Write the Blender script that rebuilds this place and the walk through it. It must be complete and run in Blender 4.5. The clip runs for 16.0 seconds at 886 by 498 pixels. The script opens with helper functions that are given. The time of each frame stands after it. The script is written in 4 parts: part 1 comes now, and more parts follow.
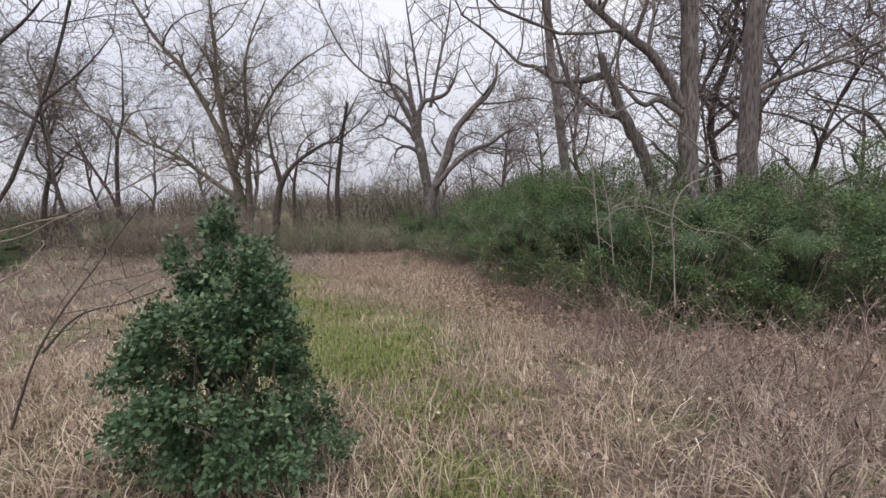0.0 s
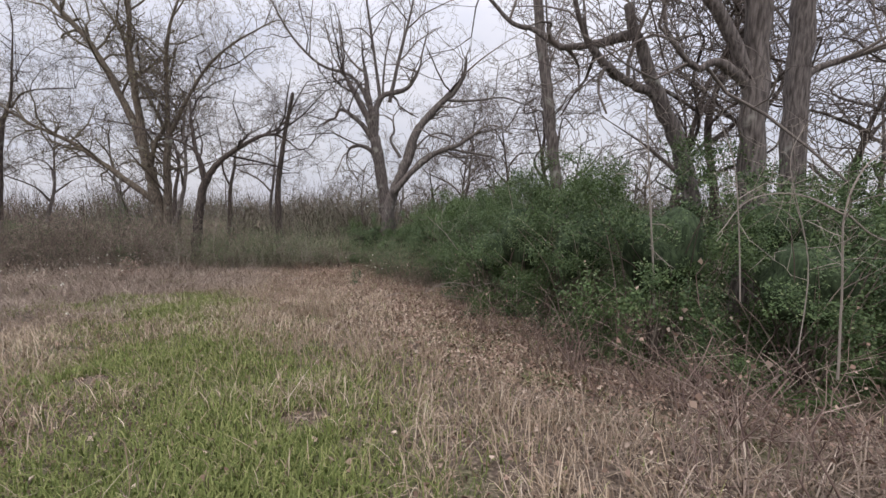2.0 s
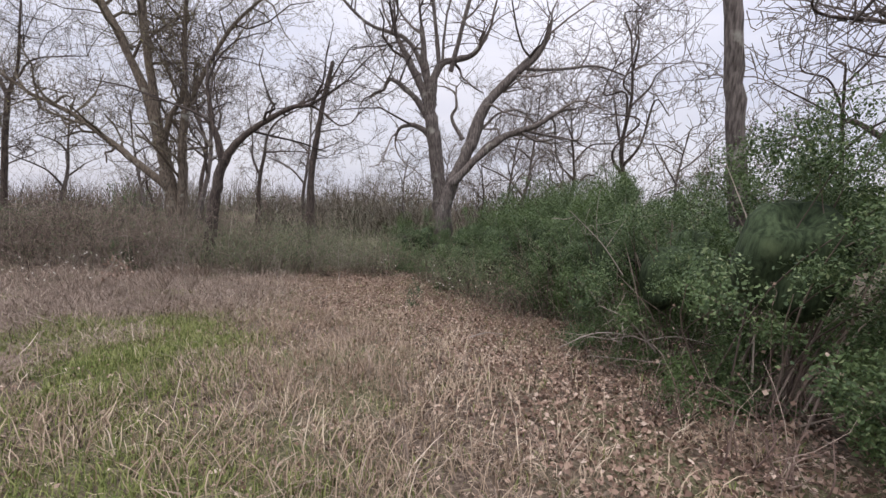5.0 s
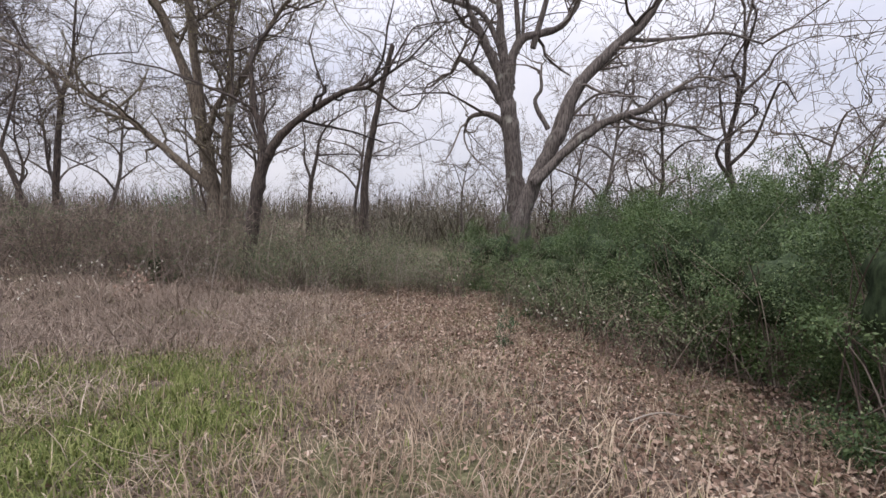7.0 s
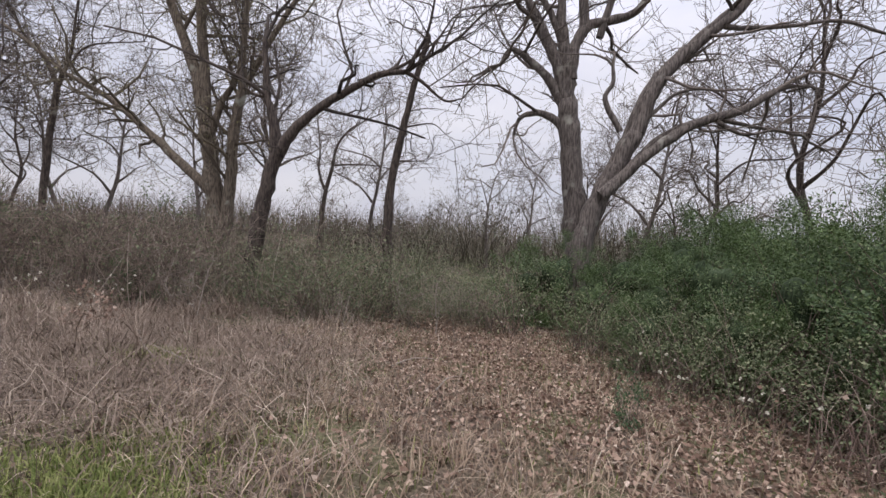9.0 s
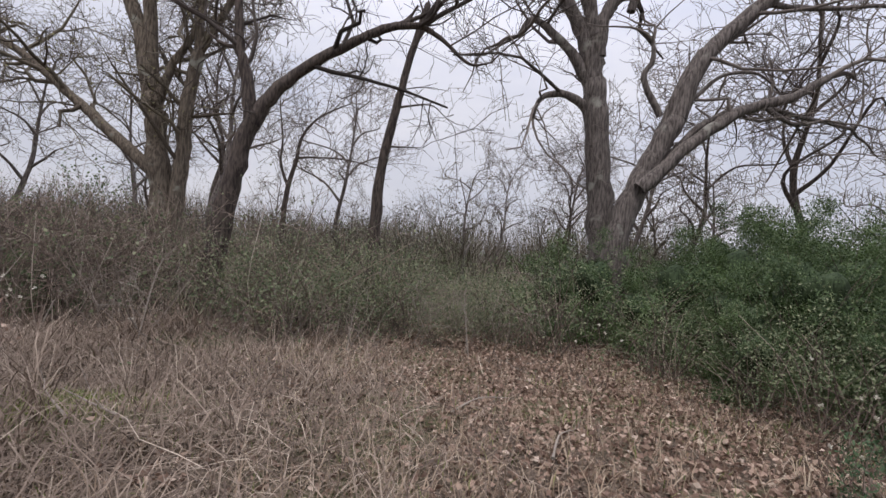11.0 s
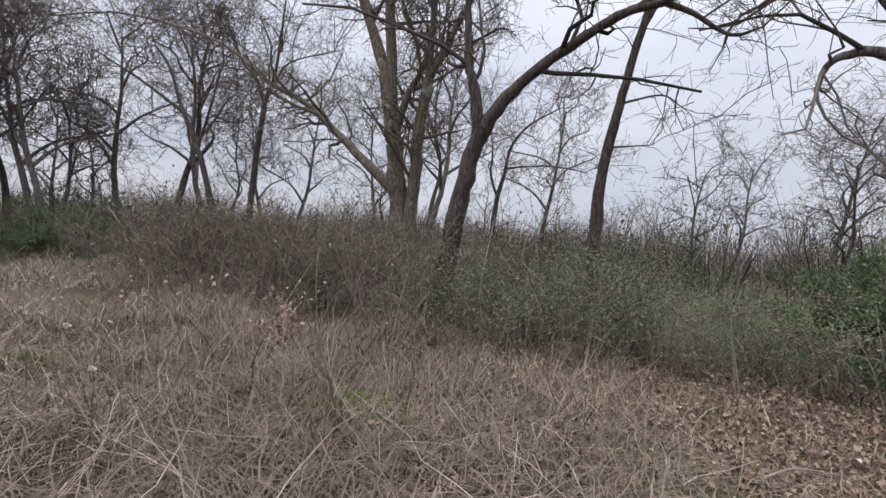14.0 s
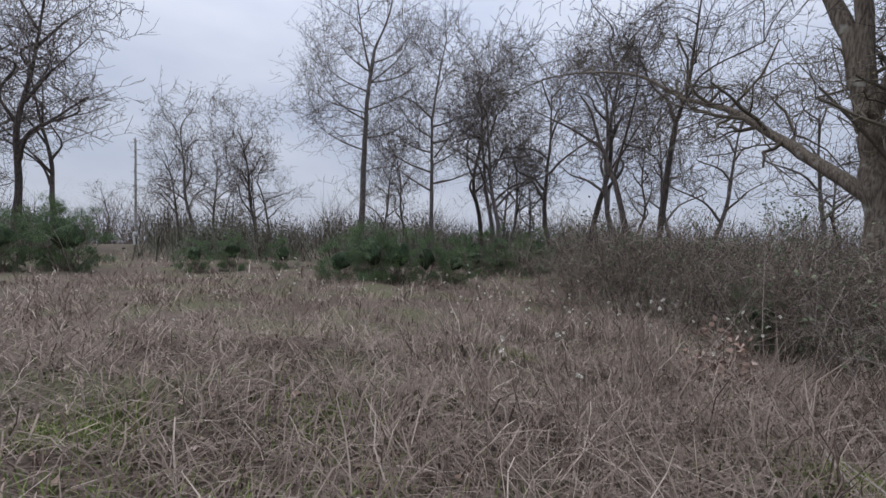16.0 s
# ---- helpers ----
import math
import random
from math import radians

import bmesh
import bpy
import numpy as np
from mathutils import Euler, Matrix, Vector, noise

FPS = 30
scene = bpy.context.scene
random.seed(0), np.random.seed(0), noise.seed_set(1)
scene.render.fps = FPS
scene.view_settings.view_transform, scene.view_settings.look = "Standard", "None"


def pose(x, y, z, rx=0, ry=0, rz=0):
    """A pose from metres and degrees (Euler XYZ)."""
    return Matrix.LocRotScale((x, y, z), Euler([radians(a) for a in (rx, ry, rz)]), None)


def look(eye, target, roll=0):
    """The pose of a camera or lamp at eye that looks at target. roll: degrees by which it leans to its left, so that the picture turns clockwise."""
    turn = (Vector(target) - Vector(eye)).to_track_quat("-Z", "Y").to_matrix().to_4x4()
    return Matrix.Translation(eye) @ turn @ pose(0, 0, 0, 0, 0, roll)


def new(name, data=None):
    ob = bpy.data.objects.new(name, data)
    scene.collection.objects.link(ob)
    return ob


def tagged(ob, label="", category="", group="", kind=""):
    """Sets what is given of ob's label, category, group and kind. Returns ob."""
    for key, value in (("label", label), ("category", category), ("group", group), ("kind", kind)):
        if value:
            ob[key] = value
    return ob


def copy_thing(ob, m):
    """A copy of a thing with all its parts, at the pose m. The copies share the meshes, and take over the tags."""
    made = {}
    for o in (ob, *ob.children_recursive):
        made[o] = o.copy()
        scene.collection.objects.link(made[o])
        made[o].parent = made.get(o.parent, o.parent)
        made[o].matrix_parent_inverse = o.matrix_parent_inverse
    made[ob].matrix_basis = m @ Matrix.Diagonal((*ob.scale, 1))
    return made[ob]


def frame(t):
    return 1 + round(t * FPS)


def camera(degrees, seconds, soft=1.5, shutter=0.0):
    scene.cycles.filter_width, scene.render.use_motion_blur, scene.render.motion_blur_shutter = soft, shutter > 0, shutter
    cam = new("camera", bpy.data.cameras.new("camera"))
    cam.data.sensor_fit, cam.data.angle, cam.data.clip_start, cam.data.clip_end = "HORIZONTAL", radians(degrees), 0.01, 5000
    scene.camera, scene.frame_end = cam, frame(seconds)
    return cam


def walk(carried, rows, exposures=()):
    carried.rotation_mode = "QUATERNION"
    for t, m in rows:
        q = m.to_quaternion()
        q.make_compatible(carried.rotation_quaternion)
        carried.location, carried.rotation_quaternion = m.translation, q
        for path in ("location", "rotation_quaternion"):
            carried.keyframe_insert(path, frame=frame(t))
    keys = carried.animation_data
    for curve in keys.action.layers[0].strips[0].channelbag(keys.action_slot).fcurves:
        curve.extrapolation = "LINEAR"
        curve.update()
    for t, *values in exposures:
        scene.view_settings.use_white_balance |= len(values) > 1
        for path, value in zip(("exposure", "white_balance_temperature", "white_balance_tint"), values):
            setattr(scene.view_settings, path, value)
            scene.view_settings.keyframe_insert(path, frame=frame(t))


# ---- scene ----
cam = camera(90.9, 16.0)
PATH = [
    (0.0, (0.079, -0.179, 1.720), (0.048, 1.796, 1.405), -1.4),
    (0.5, (-0.031, 0.513, 1.625), (-0.018, 2.495, 1.357), -1.5),
    (1.0, (-0.067, 1.256, 1.464), (0.011, 3.239, 1.215), -0.6),
    (1.5, (-0.156, 1.998, 1.357), (-0.004, 3.975, 1.093), 0.2),
    (2.0, (-0.152, 2.701, 1.281), (0.030, 4.677, 1.035), 0.6),
    (2.5, (-0.225, 3.426, 1.263), (-0.049, 5.400, 0.999), 1.0),
    (3.0, (-0.351, 4.112, 1.211), (-0.234, 6.086, 0.912), 1.4),
    (3.5, (-0.531, 4.836, 1.181), (-0.478, 6.811, 0.874), 1.6),
    (3.7, (-0.644, 5.082, 1.162), (-0.599, 7.058, 0.863), 1.5),
    (5.8, (-1.586, 7.803, 0.843), (-1.548, 9.787, 0.598), 3.0),
    (6.0, (-1.683, 8.078, 0.795), (-1.691, 10.062, 0.537), 2.8),
    (6.5, (-1.883, 8.736, 0.746), (-1.988, 10.718, 0.497), 2.7),
    (7.0, (-2.069, 9.399, 0.705), (-2.235, 11.380, 0.492), 2.3),
    (7.5, (-2.275, 9.975, 0.665), (-2.454, 11.958, 0.482), 1.6),
    (8.0, (-2.491, 10.560, 0.549), (-2.642, 12.549, 0.411), 1.9),
    (8.5, (-2.799, 11.054, 0.464), (-2.952, 13.044, 0.339), 3.1),
    (9.0, (-3.160, 11.610, 0.430), (-3.361, 13.597, 0.314), 4.3),
    (9.2, (-3.335, 11.801, 0.351), (-3.532, 13.789, 0.266), 5.6),
    (11.3, (-4.636, 13.501, 0.068), (-4.591, 15.499, 0.003), 4.5),
    (11.5, (-4.683, 13.558, 0.078), (-4.625, 15.556, 0.006), 4.0),
    (12.0, (-4.739, 13.666, 0.100), (-4.694, 15.664, 0.023), 3.3),
    (12.5, (-4.781, 13.699, 0.107), (-4.852, 15.696, 0.032), 3.0),
    (13.0, (-4.877, 13.726, 0.096), (-5.139, 15.707, 0.017), 3.4),
    (13.5, (-4.973, 13.725, 0.084), (-5.501, 15.651, -0.012), 4.1),
    (13.9, (-5.066, 13.682, 0.074), (-5.841, 15.523, -0.030), 4.4),
    (14.0, (-5.084, 13.677, 0.067), (-5.933, 15.485, -0.041), 4.3),
    (14.3, (-5.164, 13.670, 0.065), (-6.226, 15.359, -0.084), 3.3),
    (14.5, (-5.186, 13.585, 0.069), (-6.373, 15.191, -0.055), 4.1),
    (15.0, (-5.269, 13.522, 0.052), (-6.775, 14.831, -0.081), 3.5),
    (15.5, (-5.331, 13.475, 0.047), (-7.088, 14.424, -0.078), 2.7),
    (16.0, (-5.369, 13.441, 0.052), (-7.295, 13.971, -0.045), 1.7),
]
EXPOSURES = [(0.0, 0.12, 6680, 9), (0.5, 0.03, 6680, 10), (1.5, 0.03, 6680, 10), (2.5, -0.03, 6650, 11), (3.0, 0.0, 6600, 11), (3.5, 0.19, 6650, 11), (6.0, 0.04, 6650, 13), (7.0, 0.10, 6650, 12),
             (8.0, 0.07, 6650, 12), (8.5, -0.14, 6650, 12), (9.0, -0.05, 6650, 12), (11.5, -0.16, 6600, 11), (12.5, -0.10, 6600, 11), (13.5, -0.18, 6500, 10), (14.0, -0.12, 6400, 9), (15.0, -0.16, 6150, 8), (15.5, -0.26, 6080, 8), (16.0, -0.40, 6000, 8)]
walk(cam, [(t, look(eye, target, roll)) for t, eye, target, roll in PATH], EXPOSURES)

# ---- world and light: overcast late afternoon ----
world = bpy.data.worlds.new("overcast_sky")
scene.world = world
world.use_nodes = True
wt = world.node_tree
wt.nodes.clear()
w_out = wt.nodes.new("ShaderNodeOutputWorld")
w_bg = wt.nodes.new("ShaderNodeBackground")
w_sky = wt.nodes.new("ShaderNodeTexSky")
w_sky.sky_type, w_sky.sun_disc = "NISHITA", False
w_sky.sun_elevation, w_sky.sun_rotation = radians(63), radians(207)
w_gain = wt.nodes.new("ShaderNodeVectorMath")
w_gain.operation = "SCALE"
w_gain.inputs["Scale"].default_value = 0.10
w_co = wt.nodes.new("ShaderNodeTexCoord")
w_map = wt.nodes.new("ShaderNodeMapping")
w_map.inputs["Scale"].default_value = (1.0, 1.0, 3.0)
w_noise = wt.nodes.new("ShaderNodeTexNoise")
w_noise.inputs["Scale"].default_value = 2.2
w_noise.inputs["Detail"].default_value = 5.0
w_ramp = wt.nodes.new("ShaderNodeValToRGB")
w_ramp.color_ramp.elements[0].position, w_ramp.color_ramp.elements[0].color = 0.30, (0.59, 0.615, 0.735, 1)
w_ramp.color_ramp.elements[1].position, w_ramp.color_ramp.elements[1].color = 0.72, (0.82, 0.815, 0.885, 1)
w_mix = wt.nodes.new("ShaderNodeMix")
w_mix.data_type = "RGBA"
w_mix.inputs[0].default_value = 0.90
wt.links.new(w_sky.outputs[0], w_gain.inputs[0])
wt.links.new(w_co.outputs["Generated"], w_map.inputs[0])
wt.links.new(w_map.outputs[0], w_noise.inputs["Vector"])
wt.links.new(w_noise.outputs[0], w_ramp.inputs[0])
wt.links.new(w_gain.outputs[0], w_mix.inputs[6])
wt.links.new(w_ramp.outputs[0], w_mix.inputs[7])
w_sep = wt.nodes.new("ShaderNodeSeparateXYZ")
w_sq = wt.nodes.new("ShaderNodeMath")
w_sq.operation = "MULTIPLY"
w_rise = wt.nodes.new("ShaderNodeMath")
w_rise.operation = "MULTIPLY_ADD"
w_rise.inputs[1].default_value, w_rise.inputs[2].default_value = 2.2, 1.0
w_dome = wt.nodes.new("ShaderNodeVectorMath")
w_dome.operation = "SCALE"
wt.links.new(w_co.outputs["Generated"], w_sep.inputs[0])
wt.links.new(w_sep.outputs["Z"], w_sq.inputs[0])
wt.links.new(w_sep.outputs["Z"], w_sq.inputs[1])
wt.links.new(w_sq.outputs[0], w_rise.inputs[0])
wt.links.new(w_mix.outputs[2], w_dome.inputs[0])
wt.links.new(w_rise.outputs[0], w_dome.inputs["Scale"])
wt.links.new(w_dome.outputs[0], w_bg.inputs[0])
w_bg.inputs[1].default_value = 1.03
wt.links.new(w_bg.outputs[0], w_out.inputs[0])

sun_data = bpy.data.lights.new("sun", "SUN")
sun_data.energy, sun_data.angle, sun_data.color = 1.5, radians(25), (1.0, 0.95, 0.9)
sun = new("sun", sun_data)
sun.matrix_world = look((-8, -6, 40), (0, 10, 0))


# ---- materials ----
def node_mat(name, roughness=0.9):
    m = bpy.data.materials.new(name)
    m.use_nodes = True
    nt = m.node_tree
    b = nt.nodes["Principled BSDF"]
    b.inputs["Roughness"].default_value = roughness
    b.inputs["Specular IOR Level"].default_value = 0.25
    return m, nt, b


def ramp_node(nt, stops):
    r = nt.nodes.new("ShaderNodeValToRGB")
    e = r.color_ramp.elements
    while len(e) < len(stops):
        e.new(0.5)
    for k, (p, c) in zip(e, stops):
        k.position, k.color = p, (*c, 1)
    return r


def noise_node(nt, scale, detail=4.0, stretch=None):
    n = nt.nodes.new("ShaderNodeTexNoise")
    n.inputs["Scale"].default_value, n.inputs["Detail"].default_value = scale, detail
    c = nt.nodes.new("ShaderNodeTexCoord")
    if stretch:
        mp = nt.nodes.new("ShaderNodeMapping")
        mp.inputs["Scale"].default_value = stretch
        nt.links.new(c.outputs["Object"], mp.inputs[0])
        nt.links.new(mp.outputs[0], n.inputs["Vector"])
    else:
        nt.links.new(c.outputs["Object"], n.inputs["Vector"])
    return n


def mix_node(nt, a, b, fac, mode="MIX"):
    m = nt.nodes.new("ShaderNodeMix")
    m.data_type, m.blend_type = "RGBA", mode
    nt.links.new(a, m.inputs[6])
    nt.links.new(b, m.inputs[7])
    if isinstance(fac, float):
        m.inputs[0].default_value = fac
    else:
        nt.links.new(fac, m.inputs[0])
    return m.outputs[2]


def bark_mat(name, dark, light, lichen, lichen_amount=0.62):
    """Furrowed bark with pale lichen patches."""
    m, nt, b = node_mat(name, 0.95)
    furrow = noise_node(nt, 9.0, 6.0, (3.0, 3.0, 0.5))
    col = ramp_node(nt, [(0.34, dark), (0.66, light)])
    nt.links.new(furrow.outputs[0], col.inputs[0])
    patch = noise_node(nt, 2.3, 5.0)
    pr = ramp_node(nt, [(lichen_amount, (0, 0, 0)), (lichen_amount + 0.1, (1, 1, 1))])
    nt.links.new(patch.outputs[0], pr.inputs[0])
    lc = nt.nodes.new("ShaderNodeRGB")
    lc.outputs[0].default_value = (*lichen, 1)
    nt.links.new(mix_node(nt, col.outputs[0], lc.outputs[0], pr.outputs[0]), b.inputs["Base Color"])
    bump = nt.nodes.new("ShaderNodeBump")
    bump.inputs["Strength"].default_value, bump.inputs["Distance"].default_value = 0.8, 0.03
    nt.links.new(furrow.outputs[0], bump.inputs["Height"])
    nt.links.new(bump.outputs[0], b.inputs["Normal"])
    return m


def island_mat(name, stops, roughness=0.8, sheer=0.0, patch=None):
    """Leaves or blades: each island takes its own tone; patch adds a slow drift over the ground."""
    m, nt, b = node_mat(name, roughness)
    g = nt.nodes.new("ShaderNodeNewGeometry")
    col = ramp_node(nt, stops)
    nt.links.new(g.outputs["Random Per Island"], col.inputs[0])
    out = col.outputs[0]
    if patch:
        n = noise_node(nt, patch[0], 3.0)
        pr = ramp_node(nt, [(0.40, (0, 0, 0)), (0.62, (1, 1, 1))])
        nt.links.new(n.outputs[0], pr.inputs[0])
        pc = nt.nodes.new("ShaderNodeRGB")
        pc.outputs[0].default_value = (*patch[1], 1)
        half = nt.nodes.new("ShaderNodeMath")
        half.operation = "MULTIPLY"
        half.inputs[1].default_value = patch[2]
        nt.links.new(pr.outputs[0], half.inputs[0])
        out = mix_node(nt, out, pc.outputs[0], half.outputs[0])
    nt.links.new(out, b.inputs["Base Color"])
    if sheer:
        tr = nt.nodes.new("ShaderNodeBsdfTranslucent")
        nt.links.new(out, tr.inputs[0])
        mx = nt.nodes.new("ShaderNodeMixShader")
        mx.inputs[0].default_value = sheer
        nt.links.new(b.outputs[0], mx.inputs[1])
        nt.links.new(tr.outputs[0], mx.inputs[2])
        nt.links.new(mx.outputs[0], nt.nodes["Material Output"].inputs[0])
    return m


BARK_GREY = bark_mat("bark_grey", (0.065, 0.055, 0.050), (0.22, 0.19, 0.175), (0.34, 0.33, 0.29))
BARK_DARK = bark_mat("bark_dark", (0.035, 0.028, 0.026), (0.13, 0.105, 0.09), (0.25, 0.25, 0.22), 0.68)
BARK_PALE = bark_mat("bark_pale", (0.075, 0.060, 0.047), (0.23, 0.19, 0.15), (0.33, 0.33, 0.28))
TWIG_GREY = island_mat("twig_grey", [(0.0, (0.075, 0.062, 0.055)), (1.0, (0.23, 0.195, 0.175))], 0.95)
TWIG_DARK = island_mat("twig_dark", [(0.0, (0.035, 0.029, 0.026)), (1.0, (0.12, 0.10, 0.09))], 0.95)
TWIG_BUD = island_mat("twig_with_buds", [(0.0, (0.08, 0.064, 0.05)), (1.0, (0.22, 0.19, 0.145))], 0.95)
STEM_PALE = island_mat("pale_dead_stem", [(0.0, (0.20, 0.17, 0.145)), (1.0, (0.38, 0.335, 0.29))], 0.9)
BRUSH_STEM = island_mat("brush_stem", [(0.0, (0.085, 0.065, 0.054)), (0.6, (0.20, 0.155, 0.128)), (0.90, (0.33, 0.27, 0.225)), (1.0, (0.44, 0.38, 0.32))], 0.95)
LEAF_HEDGE = island_mat("evergreen_leaf", [(0.0, (0.040, 0.066, 0.034)), (0.5, (0.078, 0.124, 0.053)), (0.9, (0.142, 0.195, 0.086)), (1.0, (0.25, 0.285, 0.15))], 0.5, 0.2, (0.9, (0.096, 0.148, 0.046), 0.6))
LEAF_DARK = island_mat("dark_glossy_leaf", [(0.0, (0.040, 0.074, 0.036)), (0.6, (0.076, 0.128, 0.062)), (0.9, (0.125, 0.185, 0.09)), (1.0, (0.20, 0.24, 0.12))], 0.45, 0.2, (2.2, (0.055, 0.105, 0.050), 0.6))
LEAF_GREYGREEN = island_mat("grey_green_leaf", [(0.0, (0.085, 0.108, 0.060)), (0.6, (0.155, 0.185, 0.100)), (1.0, (0.28, 0.295, 0.18))], 0.6, 0.2)
LEAF_BUD = island_mat("opening_bud", [(0.0, (0.18, 0.17, 0.08)), (1.0, (0.36, 0.34, 0.17))], 0.8, 0.3)
LEAF_DEAD = island_mat("dead_leaf", [(0.0, (0.12, 0.076, 0.058)), (0.5, (0.30, 0.203, 0.156)), (0.88, (0.47, 0.35, 0.275)), (1.0, (0.64, 0.53, 0.44))], 0.85, 0.1)
GRASS_TAN = island_mat("dead_grass_tan", [(0.0, (0.14, 0.102, 0.072)), (0.5, (0.39, 0.30, 0.217)), (0.9, (0.58, 0.475, 0.355)), (1.0, (0.68, 0.59, 0.46))], 0.85, 0.2, (0.45, (0.27, 0.195, 0.145), 0.55))
GRASS_GREY = island_mat("dead_grass_grey", [(0.0, (0.085, 0.062, 0.050)), (0.55, (0.245, 0.19, 0.152)), (0.9, (0.43, 0.35, 0.28)), (1.0, (0.63, 0.54, 0.44))], 0.9, 0.12, (0.5, (0.19, 0.145, 0.115), 0.5))
GRASS_GREEN = island_mat("green_grass", [(0.0, (0.095, 0.125, 0.036)), (0.6, (0.19, 0.225, 0.07)), (1.0, (0.35, 0.36, 0.15))], 0.7, 0.25)
FLUFF = island_mat("seed_fluff", [(0.0, (0.55, 0.52, 0.44)), (1.0, (0.80, 0.77, 0.68))], 0.95, 0.3)
# dark green for the bush cores: shade deep in the leaves, given as colour
CORE_SHADE = bark_mat("shade_core", (0.02, 0.032, 0.016), (0.07, 0.10, 0.05), (0.09, 0.12, 0.06), 0.6)
STALK = island_mat("dry_stalk", [(0.0, (0.13, 0.085, 0.075)), (0.6, (0.26, 0.19, 0.16)), (1.0, (0.42, 0.34, 0.28))], 0.95)
FAR_TWIG = island_mat("far_bare_twigs", [(0.0, (0.085, 0.066, 0.057)), (1.0, (0.20, 0.16, 0.14))], 1.0, 0.0, (0.08, (0.10, 0.10, 0.07), 0.4))
FAR_BRUSH = island_mat("far_brush", [(0.0, (0.075, 0.062, 0.052)), (0.6, (0.135, 0.118, 0.092)), (1.0, (0.22, 0.185, 0.15))], 1.0, 0.0, (0.12, (0.10, 0.12, 0.075), 0.6))
POLE_WOOD = bark_mat("weathered_pole_wood", (0.32, 0.30, 0.29), (0.52, 0.50, 0.48), (0.42, 0.42, 0.42), 0.7)
WHITE_PAINT = bark_mat("scuffed_white_paint", (0.62, 0.62, 0.60), (0.80, 0.80, 0.79), (0.7, 0.7, 0.68), 0.75)


def ground_mat():
    """Bare soil and thatch under the grass, mossy in places, strewn with leaf crumbs."""
    m, nt, b = node_mat("soil_and_thatch", 1.0)
    fine = noise_node(nt, 26.0, 8.0)
    col = ramp_node(nt, [(0.3, (0.045, 0.033, 0.026)), (0.5, (0.115, 0.086, 0.066)), (0.7, (0.24, 0.19, 0.145))])
    nt.links.new(fine.outputs[0], col.inputs[0])
    slow = noise_node(nt, 0.7, 4.0)
    pr = ramp_node(nt, [(0.48, (0, 0, 0)), (0.62, (0.55, 0.55, 0.55))])
    nt.links.new(slow.outputs[0], pr.inputs[0])
    moss = ramp_node(nt, [(0.3, (0.06, 0.075, 0.03)), (0.7, (0.17, 0.19, 0.08))])
    nt.links.new(fine.outputs[0], moss.inputs[0])
    nt.links.new(mix_node(nt, col.outputs[0], moss.outputs[0], pr.outputs[0]), b.inputs["Base Color"])
    bump = nt.nodes.new("ShaderNodeBump")
    bump.inputs["Strength"].default_value, bump.inputs["Distance"].default_value = 1.0, 0.04
    nt.links.new(fine.outputs[0], bump.inputs["Height"])
    nt.links.new(bump.outputs[0], b.inputs["Normal"])
    return m


GROUND = ground_mat()


# ---- lie of the land ----
G_Y = np.array([-200.0, -12, 0, 3.5, 7, 12, 15, 18, 25, 40, 90, 400])
G_Z = np.array([0.9, 0.75, 0.04, -0.30, -0.80, -1.15, -1.45, -1.62, -1.80, -2.3, -3.6, -4.5])


def ground_z(x, y):
    """Height of the soil: it falls away from the start, and levels out towards the western field."""
    x, y = np.asarray(x, float), np.asarray(y, float)
    z = sum(np.interp(y + d, G_Y, G_Z) for d in (-1.6, -0.8, 0, 0.8, 1.6)) / 5
    west = np.clip((-6.5 - x) / 8, 0, 1)
    west = west * west * (3 - 2 * west)
    z = z * (1 - west) + west * (0.15 * z - 1.42 - 0.03 * np.clip(-15 - x, 0, 45))
    z = z - 0.05 * np.clip(np.hypot(x + 5, y - 13) - 58, 0, None)
    mound = np.clip((-5.7 - x) / 1.5, 0, 1) * np.clip((y - 10) / 2, 0, 1)
    z = z + mound * (0.14 * np.sin(2.2 * x + 0.7 * y) * np.sin(2.0 * y - 0.9 * x) + 0.05 * np.sin(3.9 * x - y))
    return z + 0.035 * np.sin(1.7 * x + 0.6 * y) * np.sin(1.3 * y - 0.5 * x) + 0.02 * np.sin(4.1 * x) * np.sin(3.7 * y)


HEDGE_Y = np.array([3.0, 5.5, 6.0, 7.15, 8.2, 10.5, 14.0, 15.2, 16.5, 18.0, 19.5, 23.0])
HEDGE_X = np.array([7.0, 4.5, 3.3, 2.45, 1.95, 1.35, 0.85, 0.5, -0.3, -1.1, -1.8, -2.2])


# ---- mesh helpers ----
def mesh_of(name, verts, quads, material):
    """A mesh of four-sided faces from arrays."""
    verts, quads = np.asarray(verts, np.float32), np.asarray(quads, np.int32)
    me = bpy.data.meshes.new(name)
    me.vertices.add(len(verts))
    me.vertices.foreach_set("co", verts.ravel())
    me.loops.add(quads.size)
    me.loops.foreach_set("vertex_index", quads.ravel())
    me.polygons.add(len(quads))
    me.polygons.foreach_set("loop_start", np.arange(0, quads.size, 4, dtype=np.int32))
    me.polygons.foreach_set("use_smooth", np.ones(len(quads), dtype=bool))
    me.materials.append(material)
    me.update(calc_edges=True)
    return me


def part(name, me, parent, label=""):
    ob = new(name, me)
    ob.parent = parent
    return tagged(ob, label)


class Buf:
    """Gathers tubes and leaves for one mesh."""

    def __init__(self):
        self.v, self.f, self.n = [], [], 0

    def add(self, v, f):
        self.v.append(v)
        self.f.append(f + self.n)
        self.n += len(v)

    def mesh(self, name, material):
        return mesh_of(name, np.concatenate(self.v), np.concatenate(self.f), material)


